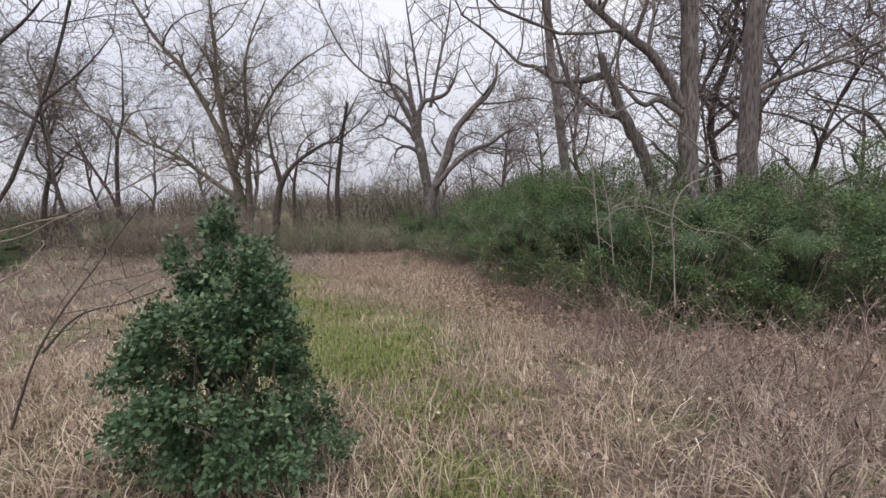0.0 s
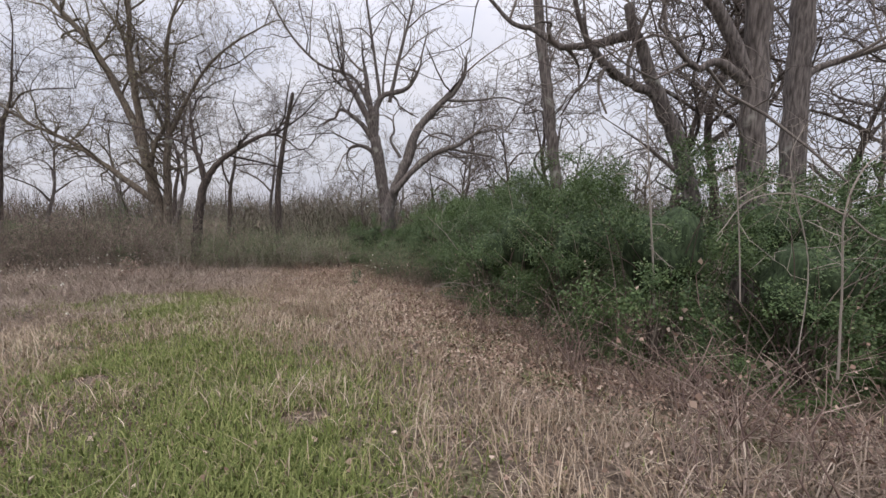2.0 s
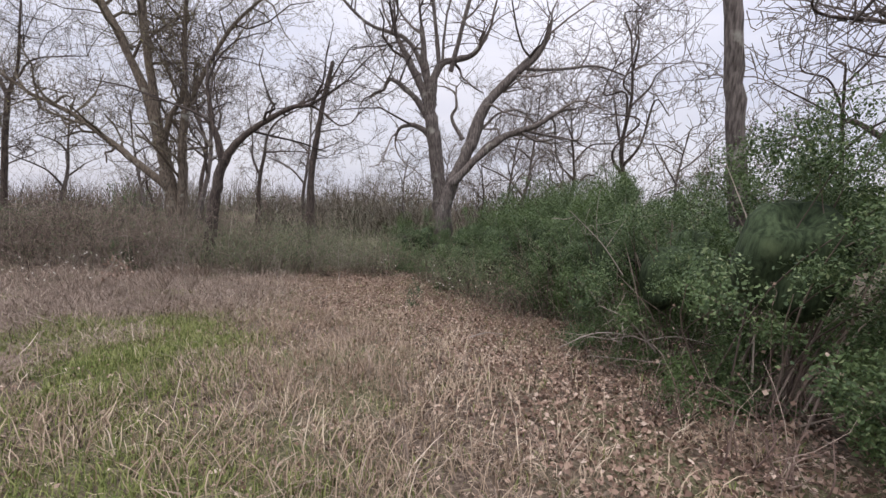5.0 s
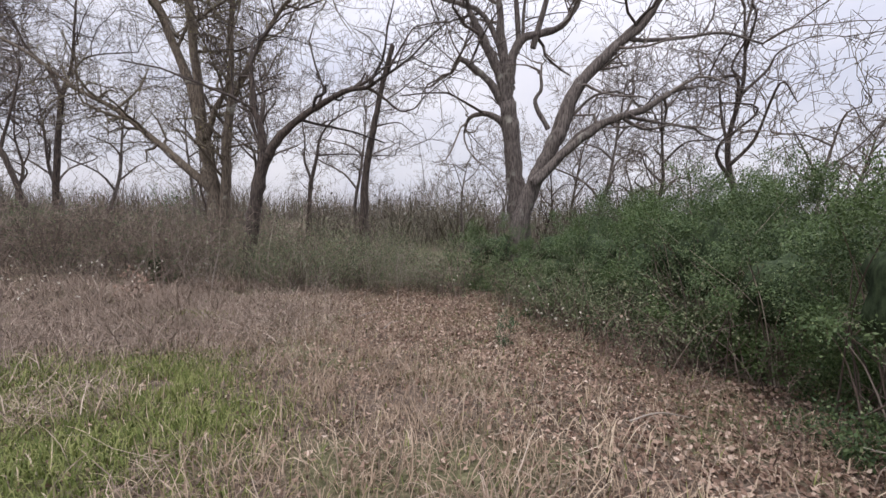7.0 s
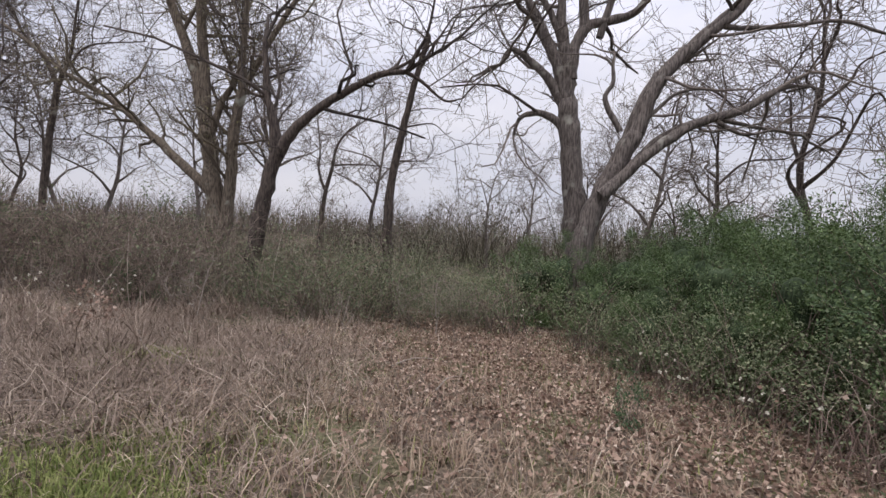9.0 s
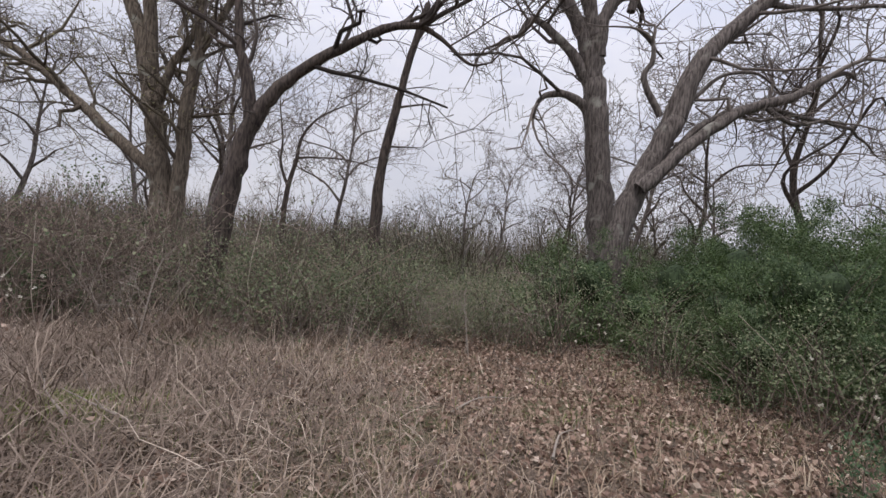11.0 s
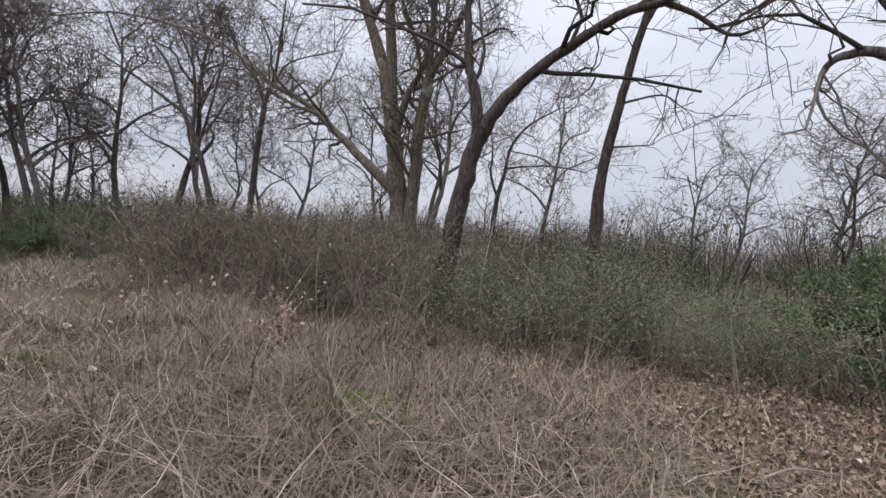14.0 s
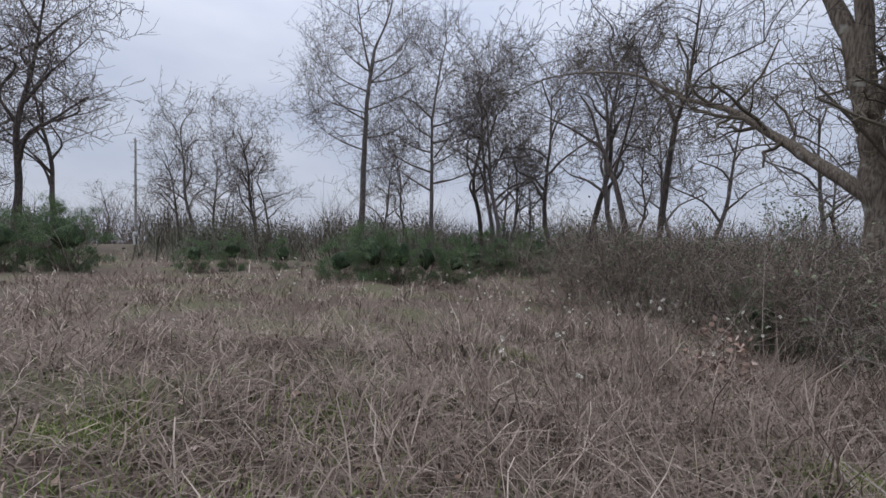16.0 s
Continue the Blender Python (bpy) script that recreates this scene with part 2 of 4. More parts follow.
RING = {k: np.stack([np.cos(np.arange(k) * 2 * np.pi / k), np.sin(np.arange(k) * 2 * np.pi / k)], 1) for k in (3, 4, 5, 6, 8, 10)}
FACES = {}


def tube(buf, pts, radii, sides):
    n = len(pts)
    tan = np.empty_like(pts)
    tan[1:-1] = pts[2:] - pts[:-2]
    tan[0], tan[-1] = pts[1] - pts[0], pts[-1] - pts[-2]
    tan /= np.sqrt((tan * tan).sum(1))[:, None] + 1e-9
    a = np.array((0.31, 0.95, 0.05)) if abs(tan[0][2]) > 0.8 else np.array((0.05, 0.1, 1.0))
    u = np.cross(tan, a)
    u /= np.sqrt((u * u).sum(1))[:, None] + 1e-9
    w = np.cross(tan, u)
    ring = RING[sides]
    v = pts[:, None] + radii[:, None, None] * (u[:, None] * ring[None, :, :1] + w[:, None] * ring[None, :, 1:])
    if (n, sides) not in FACES:
        i, j = np.meshgrid(np.arange(n - 1), np.arange(sides), indexing="ij")
        k = (j + 1) % sides
        FACES[n, sides] = np.stack([i * sides + j, i * sides + k, (i + 1) * sides + k, (i + 1) * sides + j], -1).reshape(-1, 4)
    buf.add(v.reshape(-1, 3), FACES[n, sides])


def smooth_line(pts, steps):
    """Catmull-Rom through the control points."""
    p = np.asarray(pts, float)
    p = np.vstack([2 * p[0] - p[1], p, 2 * p[-1] - p[-2]])
    out = []
    for i in range(1, len(p) - 2):
        for s in np.arange(steps) / steps:
            out.append(0.5 * (2 * p[i] + (p[i + 1] - p[i - 1]) * s + (2 * p[i - 1] - 5 * p[i] + 4 * p[i + 1] - p[i + 2]) * s * s
                              + (3 * p[i] - p[i - 1] - 3 * p[i + 1] + p[i + 2]) * s ** 3))
    out.append(p[-2])
    return np.array(out)


def limb_mesh(name, pts, r0, r1, material, rng, sides=8, flare=0.0, knots=0.05):
    line = smooth_line(pts, 5)
    s = np.linspace(0, 1, len(line))
    rad = r0 + (r1 - r0) * s ** 0.9
    rad = rad * (1 + knots * rng.standard_normal(len(s)).clip(-1.5, 1.5))
    if flare:
        rad *= 1 + flare * np.exp(-s * 9)
    line[1:-1] += rng.normal(0, 0.09, (len(line) - 2, 3)) * rad[1:-1, None]
    buf = Buf()
    line = np.vstack([line, line[-1] + (line[-1] - line[-2]) * 0.3])
    rad = np.append(rad, rad[-1] * 0.15)
    tube(buf, line, rad, sides)
    return buf.mesh(name, material), line, rad


def sprout(buf, tips, line, rad, level, last, rng, per_metre, reach, rise, thin):
    """Side branches along a branch, and theirs in turn."""
    seg = np.sqrt(((line[1:] - line[:-1]) ** 2).sum(1))
    run = np.concatenate([[0], np.cumsum(seg)])
    total = run[-1]
    count = max(1, int(total * per_metre[level] + rng.random()))
    first = 0.30 if level == 0 else 0.12
    for k in range(count):
        s = total * (first + (1 - first) * (k + rng.random()) / count)
        i = min(np.searchsorted(run, s), len(run) - 1)
        i = max(i, 1)
        f = (s - run[i - 1]) / (seg[i - 1] + 1e-9)
        at = line[i - 1] * (1 - f) + line[i] * f
        r = min(rad[i] * rng.uniform(0.45, 0.75), reach[level] * 0.026)
        r = max(r, thin)
        tan = (line[i] - line[i - 1]) / (seg[i - 1] + 1e-9)
        side = rng.standard_normal(3)
        side -= tan * side.dot(tan)
        side /= np.sqrt(side.dot(side)) + 1e-9
        way = tan * rng.uniform(0.1, 0.75) + side * rng.uniform(0.7, 1.0)
        way[2] += rise
        way /= np.sqrt(way.dot(way))
        length = reach[level] * rng.uniform(0.5, 1.25) * (1.1 - 0.45 * s / total)
        n = 5 if level < last - 1 else (4 if level < last else 3)
        step = np.repeat(way[None] * (length / (n - 1)), n - 1, 0)
        bend = rng.standard_normal((n - 1, 3)) * (0.50 * length / (n - 1))
        step = step + np.cumsum(bend, 0) * 0.8
        step[:, 2] += rise * 0.25 * length / (n - 1)
        pts = np.vstack([at, at + np.cumsum(step, 0)])
        rr = np.linspace(r, max(r * 0.4, thin * 0.7), n)
        tube(buf, pts, rr, 5 if r > 0.03 else (4 if r > 0.014 else 3))
        if level < last:
            sprout(buf, tips, pts, rr, level + 1, last, rng, per_metre, reach, rise, thin)
        else:
            tips.append(pts[-1])


def leaf_quads(buf, at, way, size, rng, broad=0.45, fold=0.18, face=None):
    """Folded pointed leaves at the points given, along the ways given."""
    n = len(at)
    way = way / (np.linalg.norm(way, axis=1, keepdims=True) + 1e-9)
    side = np.cross(way, rng.standard_normal((n, 3)) * (1.0 if face is None else 0.55) + (0.0 if face is None else face))
    side /= np.linalg.norm(side, axis=1, keepdims=True) + 1e-9
    nor = np.cross(way, side)
    size = size[:, None]
    v = np.empty((n, 4, 3))
    v[:, 0] = at
    v[:, 1] = at + way * size * 0.5 + side * size * broad + nor * size * fold
    v[:, 2] = at + way * size
    v[:, 3] = at + way * size * 0.5 - side * size * broad + nor * size * fold
    buf.add(v.reshape(-1, 3), np.arange(4 * n).reshape(n, 4))


def tree(name, label, limbs, bark, twig, seed, per_metre=(1.9, 2.7, 3.7, 2.6), reach=(2.2, 1.15, 0.62, 0.34), last=3, rise=0.2,
         thin=0.0055, extend=2.0, buds=0, group="", bare=0):
    """A bare winter tree. limbs: (start radius, end radius, control points); the first is the trunk. bare: limbs that end in a break."""
    rng = np.random.default_rng(seed)
    root = new(name)
    base = Vector(limbs[0][2][0])
    base.z = float(ground_z(base.x, base.y)) - 0.05
    root.location = base
    origin = np.array(base)
    buf, tips = Buf(), []
    for k, (r0, r1, pts) in enumerate(limbs):
        pts = np.array(pts, float) - origin
        if k == 0 and pts[0][2] > 0.05:
            pts = np.vstack([(pts[0][0] - 0.15 * (pts[1][0] - pts[0][0]), pts[0][1], 0), pts])
        me, line, rad = limb_mesh("trunk" if k == 0 else "limb", pts, r0, r1, bark, rng, 10 if r0 > 0.1 else (8 if r0 > 0.05 else 6), 0.5 if k == 0 else 0.12)
        part("trunk" if k == 0 else "limb", me, root)
        if k == 0 and len(limbs) > 1:
            half = len(line) // 2
            sprout(buf, tips, line[half:], rad[half:] * 0.4, 1, last, rng, (0, 0.7) + per_metre[2:], reach, rise, thin)
            continue
        if k in ((bare,) if isinstance(bare, int) else bare) and bare:
            continue
        sprout(buf, tips, line[:-1], rad[:-1], 0, last, rng, per_metre, reach, rise, thin)
        if extend:
            d = line[-2] - line[-4]
            d = d / (np.linalg.norm(d) + 1e-9)
            for q in range(2):
                e = d + rng.normal(0, 0.28, 3) + np.array((0, 0, 0.5))
                e /= np.linalg.norm(e)
                n = 6
                st = np.repeat(e[None] * extend * rng.uniform(0.7, 1.2) / n, n, 0) + np.cumsum(rng.normal(0, 0.085, (n, 3)), 0)
                ln = np.vstack([line[-2], line[-2] + np.cumsum(st, 0)])
                rr = np.linspace(min(r1, 0.06) * 0.9, 0.01, n + 1)
                tube(buf, ln, rr, 5)
                sprout(buf, tips, ln, rr, 1, last, rng, (0,) + (per_metre[1] * 1.2,) + per_metre[2:], reach, rise, thin)
    if buf.n:
        tagged(part("crown", buf.mesh("crown", twig), root), kind="stuff")
    if buds and tips:
        lb = Buf()
        tp = np.array(tips)
        tp = np.repeat(tp, buds, 0) + rng.normal(0, 0.08, (len(tp) * buds, 3))
        leaf_quads(lb, tp, rng.standard_normal((len(tp), 3)), rng.uniform(0.03, 0.06, len(tp)), rng)
        tagged(part("bud_haze", lb.mesh("bud_haze", LEAF_BUD), root), kind="stuff")
    return tagged(root, label, "tree", group)


def lump(d, seed):
    """Uneven outline of a bush in the direction d."""
    a = seed * 1.7
    return 1 + 0.24 * np.sin(3.1 * d[:, 0] + a) * np.sin(2.7 * d[:, 1] - a) + 0.20 * np.sin(5.3 * d[:, 2] + 2 * a + 3 * d[:, 0]) + 0.14 * np.sin(7.7 * d[:, 1] + 3 * a + 4 * d[:, 2])


def bush(name, label, seed, rx, ry, h, clumps, per, leaf, leafmat, stemmat, spray=0.16, cone=0.0, shell=0.55, stems=40, group="", category="shrub", broad=0.42, stem_r=0.012, low=0.0, core=0.0, boughs=0):
    """A leafy bush at the origin: stems, and leaves in sprays along their ends."""
    rng = np.random.default_rng(seed)
    d = rng.standard_normal((clumps, 3))
    d /= np.linalg.norm(d, axis=1, keepdims=True)
    k = np.clip(lump(d, seed), 0.6, 1.15) * (shell + (1 - shell) * rng.random(clumps) ** 0.6)
    c = d * k[:, None] * np.array((rx, ry, h * 0.5))
    c[:, 2] += h * 0.5
    if boughs:
        # gather the sprays on the upper, outer side of rounded boughs, with dark gaps between
        heart = (c[:boughs] - np.array((0, 0, 0.11 * h))) * np.array((0.86, 0.86, 1.02))
        far = rng.random(clumps) ** 0.45
        side = rng.standard_normal((clumps, 3)) + 0.9 * d[np.arange(clumps) % boughs] + np.array((0, 0, 0.45))
        side /= np.linalg.norm(side, axis=1, keepdims=True)
        girth = rng.uniform(0.55, 1.25, boughs) * (rx * ry * h * 0.5) ** (1 / 3) * 1.75 / boughs ** 0.5
        c = heart[np.arange(clumps) % boughs] + side * (far * girth[np.arange(clumps) % boughs])[:, None] * np.array((1.2, 1.2, 0.66))
    if cone:
        s = 1 - cone * np.clip(c[:, 2] / h, 0, 1) ** 1.2 + 0.1
        flat = np.clip(0.55 * h - c[:, 2], 0, None) / (0.55 * h)
        c[:, :2] *= (s * (1 + 0.5 * flat))[:, None]
    c[:, 2] = np.clip(c[:, 2], low + 0.05, None)
    root = new(name)
    sb = Buf()
    for i in rng.choice(clumps, min(stems, clumps), replace=False):
        foot = np.array((rng.normal(0, rx * 0.18), rng.normal(0, ry * 0.18), 0))
        mid = foot * 0.6 + c[i] * 0.4 + rng.normal(0, 0.06, 3)
        mid[2] = c[i][2] * 0.62
        pts = smooth_line([foot, mid, c[i]], 3)
        tube(sb, pts, np.linspace(stem_r, 0.003, len(pts)), 3)
    tagged(part("branchwork", sb.mesh("branchwork", stemmat), root), kind="stuff")
    # solid lumpy stand-in behind the leaves, coloured dark as the shade inside
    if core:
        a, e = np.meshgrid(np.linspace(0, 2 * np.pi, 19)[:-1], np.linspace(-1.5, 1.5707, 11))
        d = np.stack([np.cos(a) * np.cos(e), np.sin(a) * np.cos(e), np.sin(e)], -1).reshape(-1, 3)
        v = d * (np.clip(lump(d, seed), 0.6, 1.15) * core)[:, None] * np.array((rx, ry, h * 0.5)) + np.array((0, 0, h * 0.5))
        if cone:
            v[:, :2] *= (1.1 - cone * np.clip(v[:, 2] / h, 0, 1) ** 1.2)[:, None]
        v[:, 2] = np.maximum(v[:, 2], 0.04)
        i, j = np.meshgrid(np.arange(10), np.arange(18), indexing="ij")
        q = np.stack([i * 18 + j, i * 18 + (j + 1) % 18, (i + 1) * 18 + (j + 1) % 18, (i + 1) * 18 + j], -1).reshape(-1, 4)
        part("shade_core", mesh_of("shade_core", v, q, CORE_SHADE), root, "solid dark core, the shade between leaves put into its colour")
    lb = Buf()
    out = c - np.array((0, 0, h * 0.4))
    out /= np.linalg.norm(out, axis=1, keepdims=True) + 1e-9
    axis = out + rng.normal(0, 0.55, (clumps, 3))
    axis[:, 2] += 0.15
    axis /= np.linalg.norm(axis, axis=1, keepdims=True)
    run = rng.uniform(-1, 1, (clumps, per, 1))
    p = c[:, None] + axis[:, None] * run * spray + rng.normal(0, spray * 0.28, (clumps, per, 3))
    way = axis[:, None] * 0.7 + rng.standard_normal((clumps, per, 3)) * 0.8
    p, way = p.reshape(-1, 3), way.reshape(-1, 3)
    keep = p[:, 2] > 0.02
    leaf_quads(lb, p[keep], way[keep], leaf * rng.uniform(0.6, 1.25, keep.sum()), rng, broad, 0.12, (np.repeat(out, per, 0) * 0.7 + np.array((0, 0, 0.8)))[keep])
    tagged(part("foliage", lb.mesh("foliage", leafmat), root), kind="stuff")
    return tagged(root, label, category, group)


def thicket(name, label, seed, spread, h, stems, mat, leaves=0, leafmat=None, group="", category="brush", thin=0.004, lean=0.35):
    """Bare leggy brush at the origin: many thin branching stems, a few leaves."""
    rng = np.random.default_rng(seed)
    root = new(name)
    buf, tips = Buf(), []
    for _ in range(stems):
        foot = np.array((rng.normal(0, spread * 0.5), rng.normal(0, spread * 0.5), -0.03))
        top = foot + np.array((rng.normal(0, lean * h), rng.normal(0, lean * h), h * rng.uniform(0.55, 1.05)))
        mid = (foot + top) / 2 + rng.normal(0, 0.10 * h, 3)
        line = smooth_line([foot, mid, top], 3)
        rr = np.linspace(0.009, 0.004, len(line))
        tube(buf, line, rr, 3)
        sprout(buf, tips, line, rr, 0, 1, rng, (3.2, 3.2), (0.6, 0.3), 0.12, thin)
    tagged(part("branchwork", buf.mesh("branchwork", mat), root), kind="stuff")
    if leaves:
        tp = np.array(tips)
        tp = tp[rng.integers(0, len(tp), leaves)] + rng.normal(0, 0.05, (leaves, 3))
        lb = Buf()
        leaf_quads(lb, tp, rng.standard_normal((leaves, 3)), rng.uniform(0.025, 0.05, leaves), rng)
        tagged(part("foliage", lb.mesh("foliage", leafmat), root), kind="stuff")
    return tagged(root, label, category, group)


def place(x, y, turn=0.0, size=1.0, sink=0.04):
    return pose(x, y, float(ground_z(x, y)) - sink, 0, 0, turn) @ Matrix.Scale(size, 4)


def set_down(ob, x, y, turn=0.0, size=1.0):
    ob.matrix_basis = place(x, y, turn, size)
    return ob


def spread_copies(makers, spots, rng, low=0.8, high=1.25):
    """Set down the built variants first, then copies of them, at the spots."""
    for i, (x, y) in enumerate(spots):
        turn, size = rng.uniform(0, 360), rng.uniform(low, high)
        if i < len(makers):
            set_down(makers[i], x, y, turn, size)
        else:
            src = makers[int(rng.integers(len(makers)))]
            ob = copy_thing(src, place(x, y, turn, 1.0))
            ob.scale = (size, size, size)


# ---- ground ----
def build_ground():
    ax = np.concatenate([-np.geomspace(400, 14, 26), np.arange(-13.6, 9, 0.4), np.geomspace(9.4, 400, 26)])
    ay = np.concatenate([-np.geomspace(300, 4, 22), np.arange(-3.6, 28, 0.4), np.geomspace(28.4, 600, 26)])
    gx, gy = np.meshgrid(ax, ay)
    v = np.stack([gx, gy, ground_z(gx, gy)], -1).reshape(-1, 3)
    i, j = np.meshgrid(np.arange(len(ay) - 1), np.arange(len(ax) - 1), indexing="ij")
    w = len(ax)
    q = np.stack([i * w + j, i * w + j + 1, (i + 1) * w + j + 1, (i + 1) * w + j], -1).reshape(-1, 4)
    tagged(new("ground", mesh_of("ground", v, q, GROUND)), "brown soil and thatch under dead winter grass", "ground", kind="structure")


build_ground()


# ---- trees along the clearing ----
tree("oak_tree", "tall bare grey oak forking above the undergrowth", [
    (0.32, 0.26, [(-0.78, 23.30, -0.40), (-1.00, 23.30, 0.92), (-1.23, 23.30, 2.66), (-1.41, 23.30, 3.80)]),
    (0.20, 0.09, [(-1.41, 23.30, 3.73), (-1.77, 23.30, 4.79), (-2.23, 23.30, 5.62), (-2.71, 23.30, 6.46)]),
    (0.21, 0.09, [(-1.41, 23.30, 3.80), (-1.56, 23.30, 4.79), (-1.73, 23.30, 5.78), (-1.86, 23.30, 6.90)]),
    (0.18, 0.08, [(-1.41, 23.30, 4.37), (-1.34, 23.30, 5.23), (-1.01, 23.30, 5.73), (0.00, 23.30, 6.04), (0.48, 23.30, 6.67)]),
    (0.14, 0.05, [(-1.45, 23.30, 3.58), (-1.87, 23.30, 4.28), (-2.50, 23.30, 4.83), (-2.95, 23.30, 5.06), (-3.21, 23.30, 4.66)]),
    (0.12, 0.035, [(-1.44, 23.30, 3.08), (-1.79, 23.30, 3.39), (-2.24, 23.30, 3.47), (-2.61, 23.30, 3.28), (-2.72, 23.30, 2.87)]),
    (0.09, 0.03, [(-1.30, 23.30, 4.19), (-2.25, 23.30, 6.34), (-3.83, 23.30, 6.97), (-5.14, 23.30, 8.32), (-6.19, 23.30, 10.39)]),
    (0.09, 0.03, [(-1.17, 23.30, 5.44), (-1.40, 23.30, 7.29), (-1.72, 23.30, 9.54), (-1.91, 23.30, 11.42)]),
    (0.09, 0.03, [(-0.76, 23.30, 5.43), (-0.20, 23.30, 7.83), (0.24, 23.30, 9.49), (0.48, 23.30, 11.35)]),
], BARK_GREY, TWIG_GREY, 101, per_metre=(1.2, 2.1, 3.2, 2.4))
tree("leaning_oak", "bare grey oak leaning out over green undergrowth", [
    (0.27, 0.21, [(-0.91, 22.50, -0.20), (-0.63, 22.50, 1.13), (-0.32, 22.50, 1.96), (0.11, 22.50, 2.92)]),
    (0.19, 0.09, [(0.11, 22.50, 2.92), (0.51, 22.50, 4.12), (1.30, 22.50, 5.05), (2.14, 22.50, 5.84), (2.55, 22.50, 6.53)]),
    (0.16, 0.07, [(-0.15, 22.50, 2.31), (0.13, 22.50, 3.45), (0.50, 22.50, 4.25), (1.12, 22.50, 4.98), (1.90, 22.50, 5.77)]),
    (0.07, 0.03, [(1.72, 22.50, 5.44), (2.31, 22.50, 5.40), (3.26, 22.50, 5.48), (4.31, 22.50, 5.61), (5.33, 22.50, 5.34)]),
    (0.10, 0.035, [(-0.41, 22.50, 1.59), (0.06, 22.50, 2.12), (0.70, 22.50, 2.86), (1.67, 22.50, 3.30), (2.67, 22.50, 3.20), (3.78, 22.50, 3.05)]),
    (0.05, 0.02, [(0.40, 22.50, 3.33), (0.98, 22.50, 3.88), (1.72, 22.50, 3.98), (2.39, 22.50, 3.49)]),
    (0.14, 0.08, [(-0.63, 22.20, 1.35), (0.31, 22.20, 2.32), (1.24, 22.20, 3.08), (2.25, 22.20, 3.47), (2.92, 22.20, 3.92)]),
    (0.06, 0.025, [(1.67, 22.20, 3.25), (2.31, 22.20, 2.94), (2.99, 22.20, 3.07)]),
    (0.07, 0.04, [(-0.27, 22.40, 2.90), (-0.69, 22.40, 3.63), (-0.54, 22.40, 4.01), (-0.58, 22.40, 4.41)]),
], BARK_GREY, TWIG_GREY, 102, per_metre=(0.8, 1.7, 2.8, 2.4), reach=(1.7, 1.0, 0.6, 0.34), extend=1.5)
tree("straight_tree", "straight pale-grey trunk standing behind the evergreen hedge", [
    (0.18, 0.12, [(4.22, 14.20, -0.11), (3.89, 14.20, 1.87), (3.70, 14.20, 3.25), (3.50, 14.20, 4.57), (3.35, 14.20, 5.49), (3.10, 14.30, 8.00)]),
    (0.07, 0.03, [(3.15, 14.30, 7.60), (2.40, 14.50, 9.00), (1.60, 14.20, 10.50)]),
    (0.07, 0.03, [(3.10, 14.30, 7.90), (3.60, 14.00, 9.40), (4.30, 14.60, 10.80)]),
], BARK_GREY, TWIG_GREY, 103)
tree("broken_tree", "grey tree with a snapped top and an arching limb", [
    (0.17, 0.12, [(5.00, 9.60, -0.90), (4.72, 9.65, 1.00), (4.40, 9.70, 2.10), (3.90, 9.70, 3.02)]),
    (0.11, 0.07, [(3.90, 9.70, 3.02), (3.68, 9.70, 3.59), (3.50, 9.70, 3.90), (3.39, 9.70, 4.29)]),
    (0.08, 0.06, [(3.98, 9.70, 2.92), (3.54, 9.70, 3.08), (3.15, 9.70, 3.29), (2.81, 9.70, 3.62)]),
    (0.085, 0.06, [(3.50, 9.72, 3.85), (3.10, 10.20, 3.85), (2.75, 10.90, 4.00)]),
    (0.06, 0.025, [(2.75, 10.90, 4.00), (2.30, 11.20, 4.40), (1.90, 11.30, 4.55), (1.20, 11.30, 5.20), (0.50, 11.30, 5.70)]),
], BARK_GREY, TWIG_GREY, 104, bare=1, last=2, per_metre=(1.2, 2.2, 3.5), reach=(1.4, 0.8, 0.45), thin=0.004, extend=1.0)
tree("crooked_oak", "dark crooked oak with a long sideways limb", [
    (0.18, 0.15, [(-8.44, 21.00, -0.63), (-8.24, 21.00, 0.58), (-8.10, 21.00, 1.35), (-7.92, 21.00, 1.77)]),
    (0.125, 0.055, [(-7.92, 21.00, 1.77), (-7.53, 21.00, 2.35), (-6.93, 21.00, 2.85), (-6.33, 21.00, 3.23), (-5.74, 21.00, 3.53), (-5.18, 21.00, 3.61)]),
    (0.05, 0.015, [(-5.18, 21.00, 3.61), (-4.80, 21.00, 3.39), (-4.32, 21.00, 3.04), (-3.95, 21.00, 3.10)]),
    (0.05, 0.015, [(-5.69, 21.00, 3.53), (-5.10, 21.00, 3.84), (-4.66, 21.00, 4.22)]),
    (0.12, 0.05, [(-7.99, 21.00, 1.74), (-8.12, 21.00, 2.44), (-8.28, 21.00, 2.99), (-8.34, 21.00, 3.64), (-8.40, 21.00, 4.19)]),
    (0.045, 0.015, [(-8.25, 21.00, 2.95), (-8.57, 21.00, 2.98), (-8.82, 21.00, 3.14)]),
], BARK_DARK, TWIG_DARK, 105, per_metre=(1.6, 2.4, 3.4, 2.5), reach=(1.8, 1.0, 0.55, 0.3))
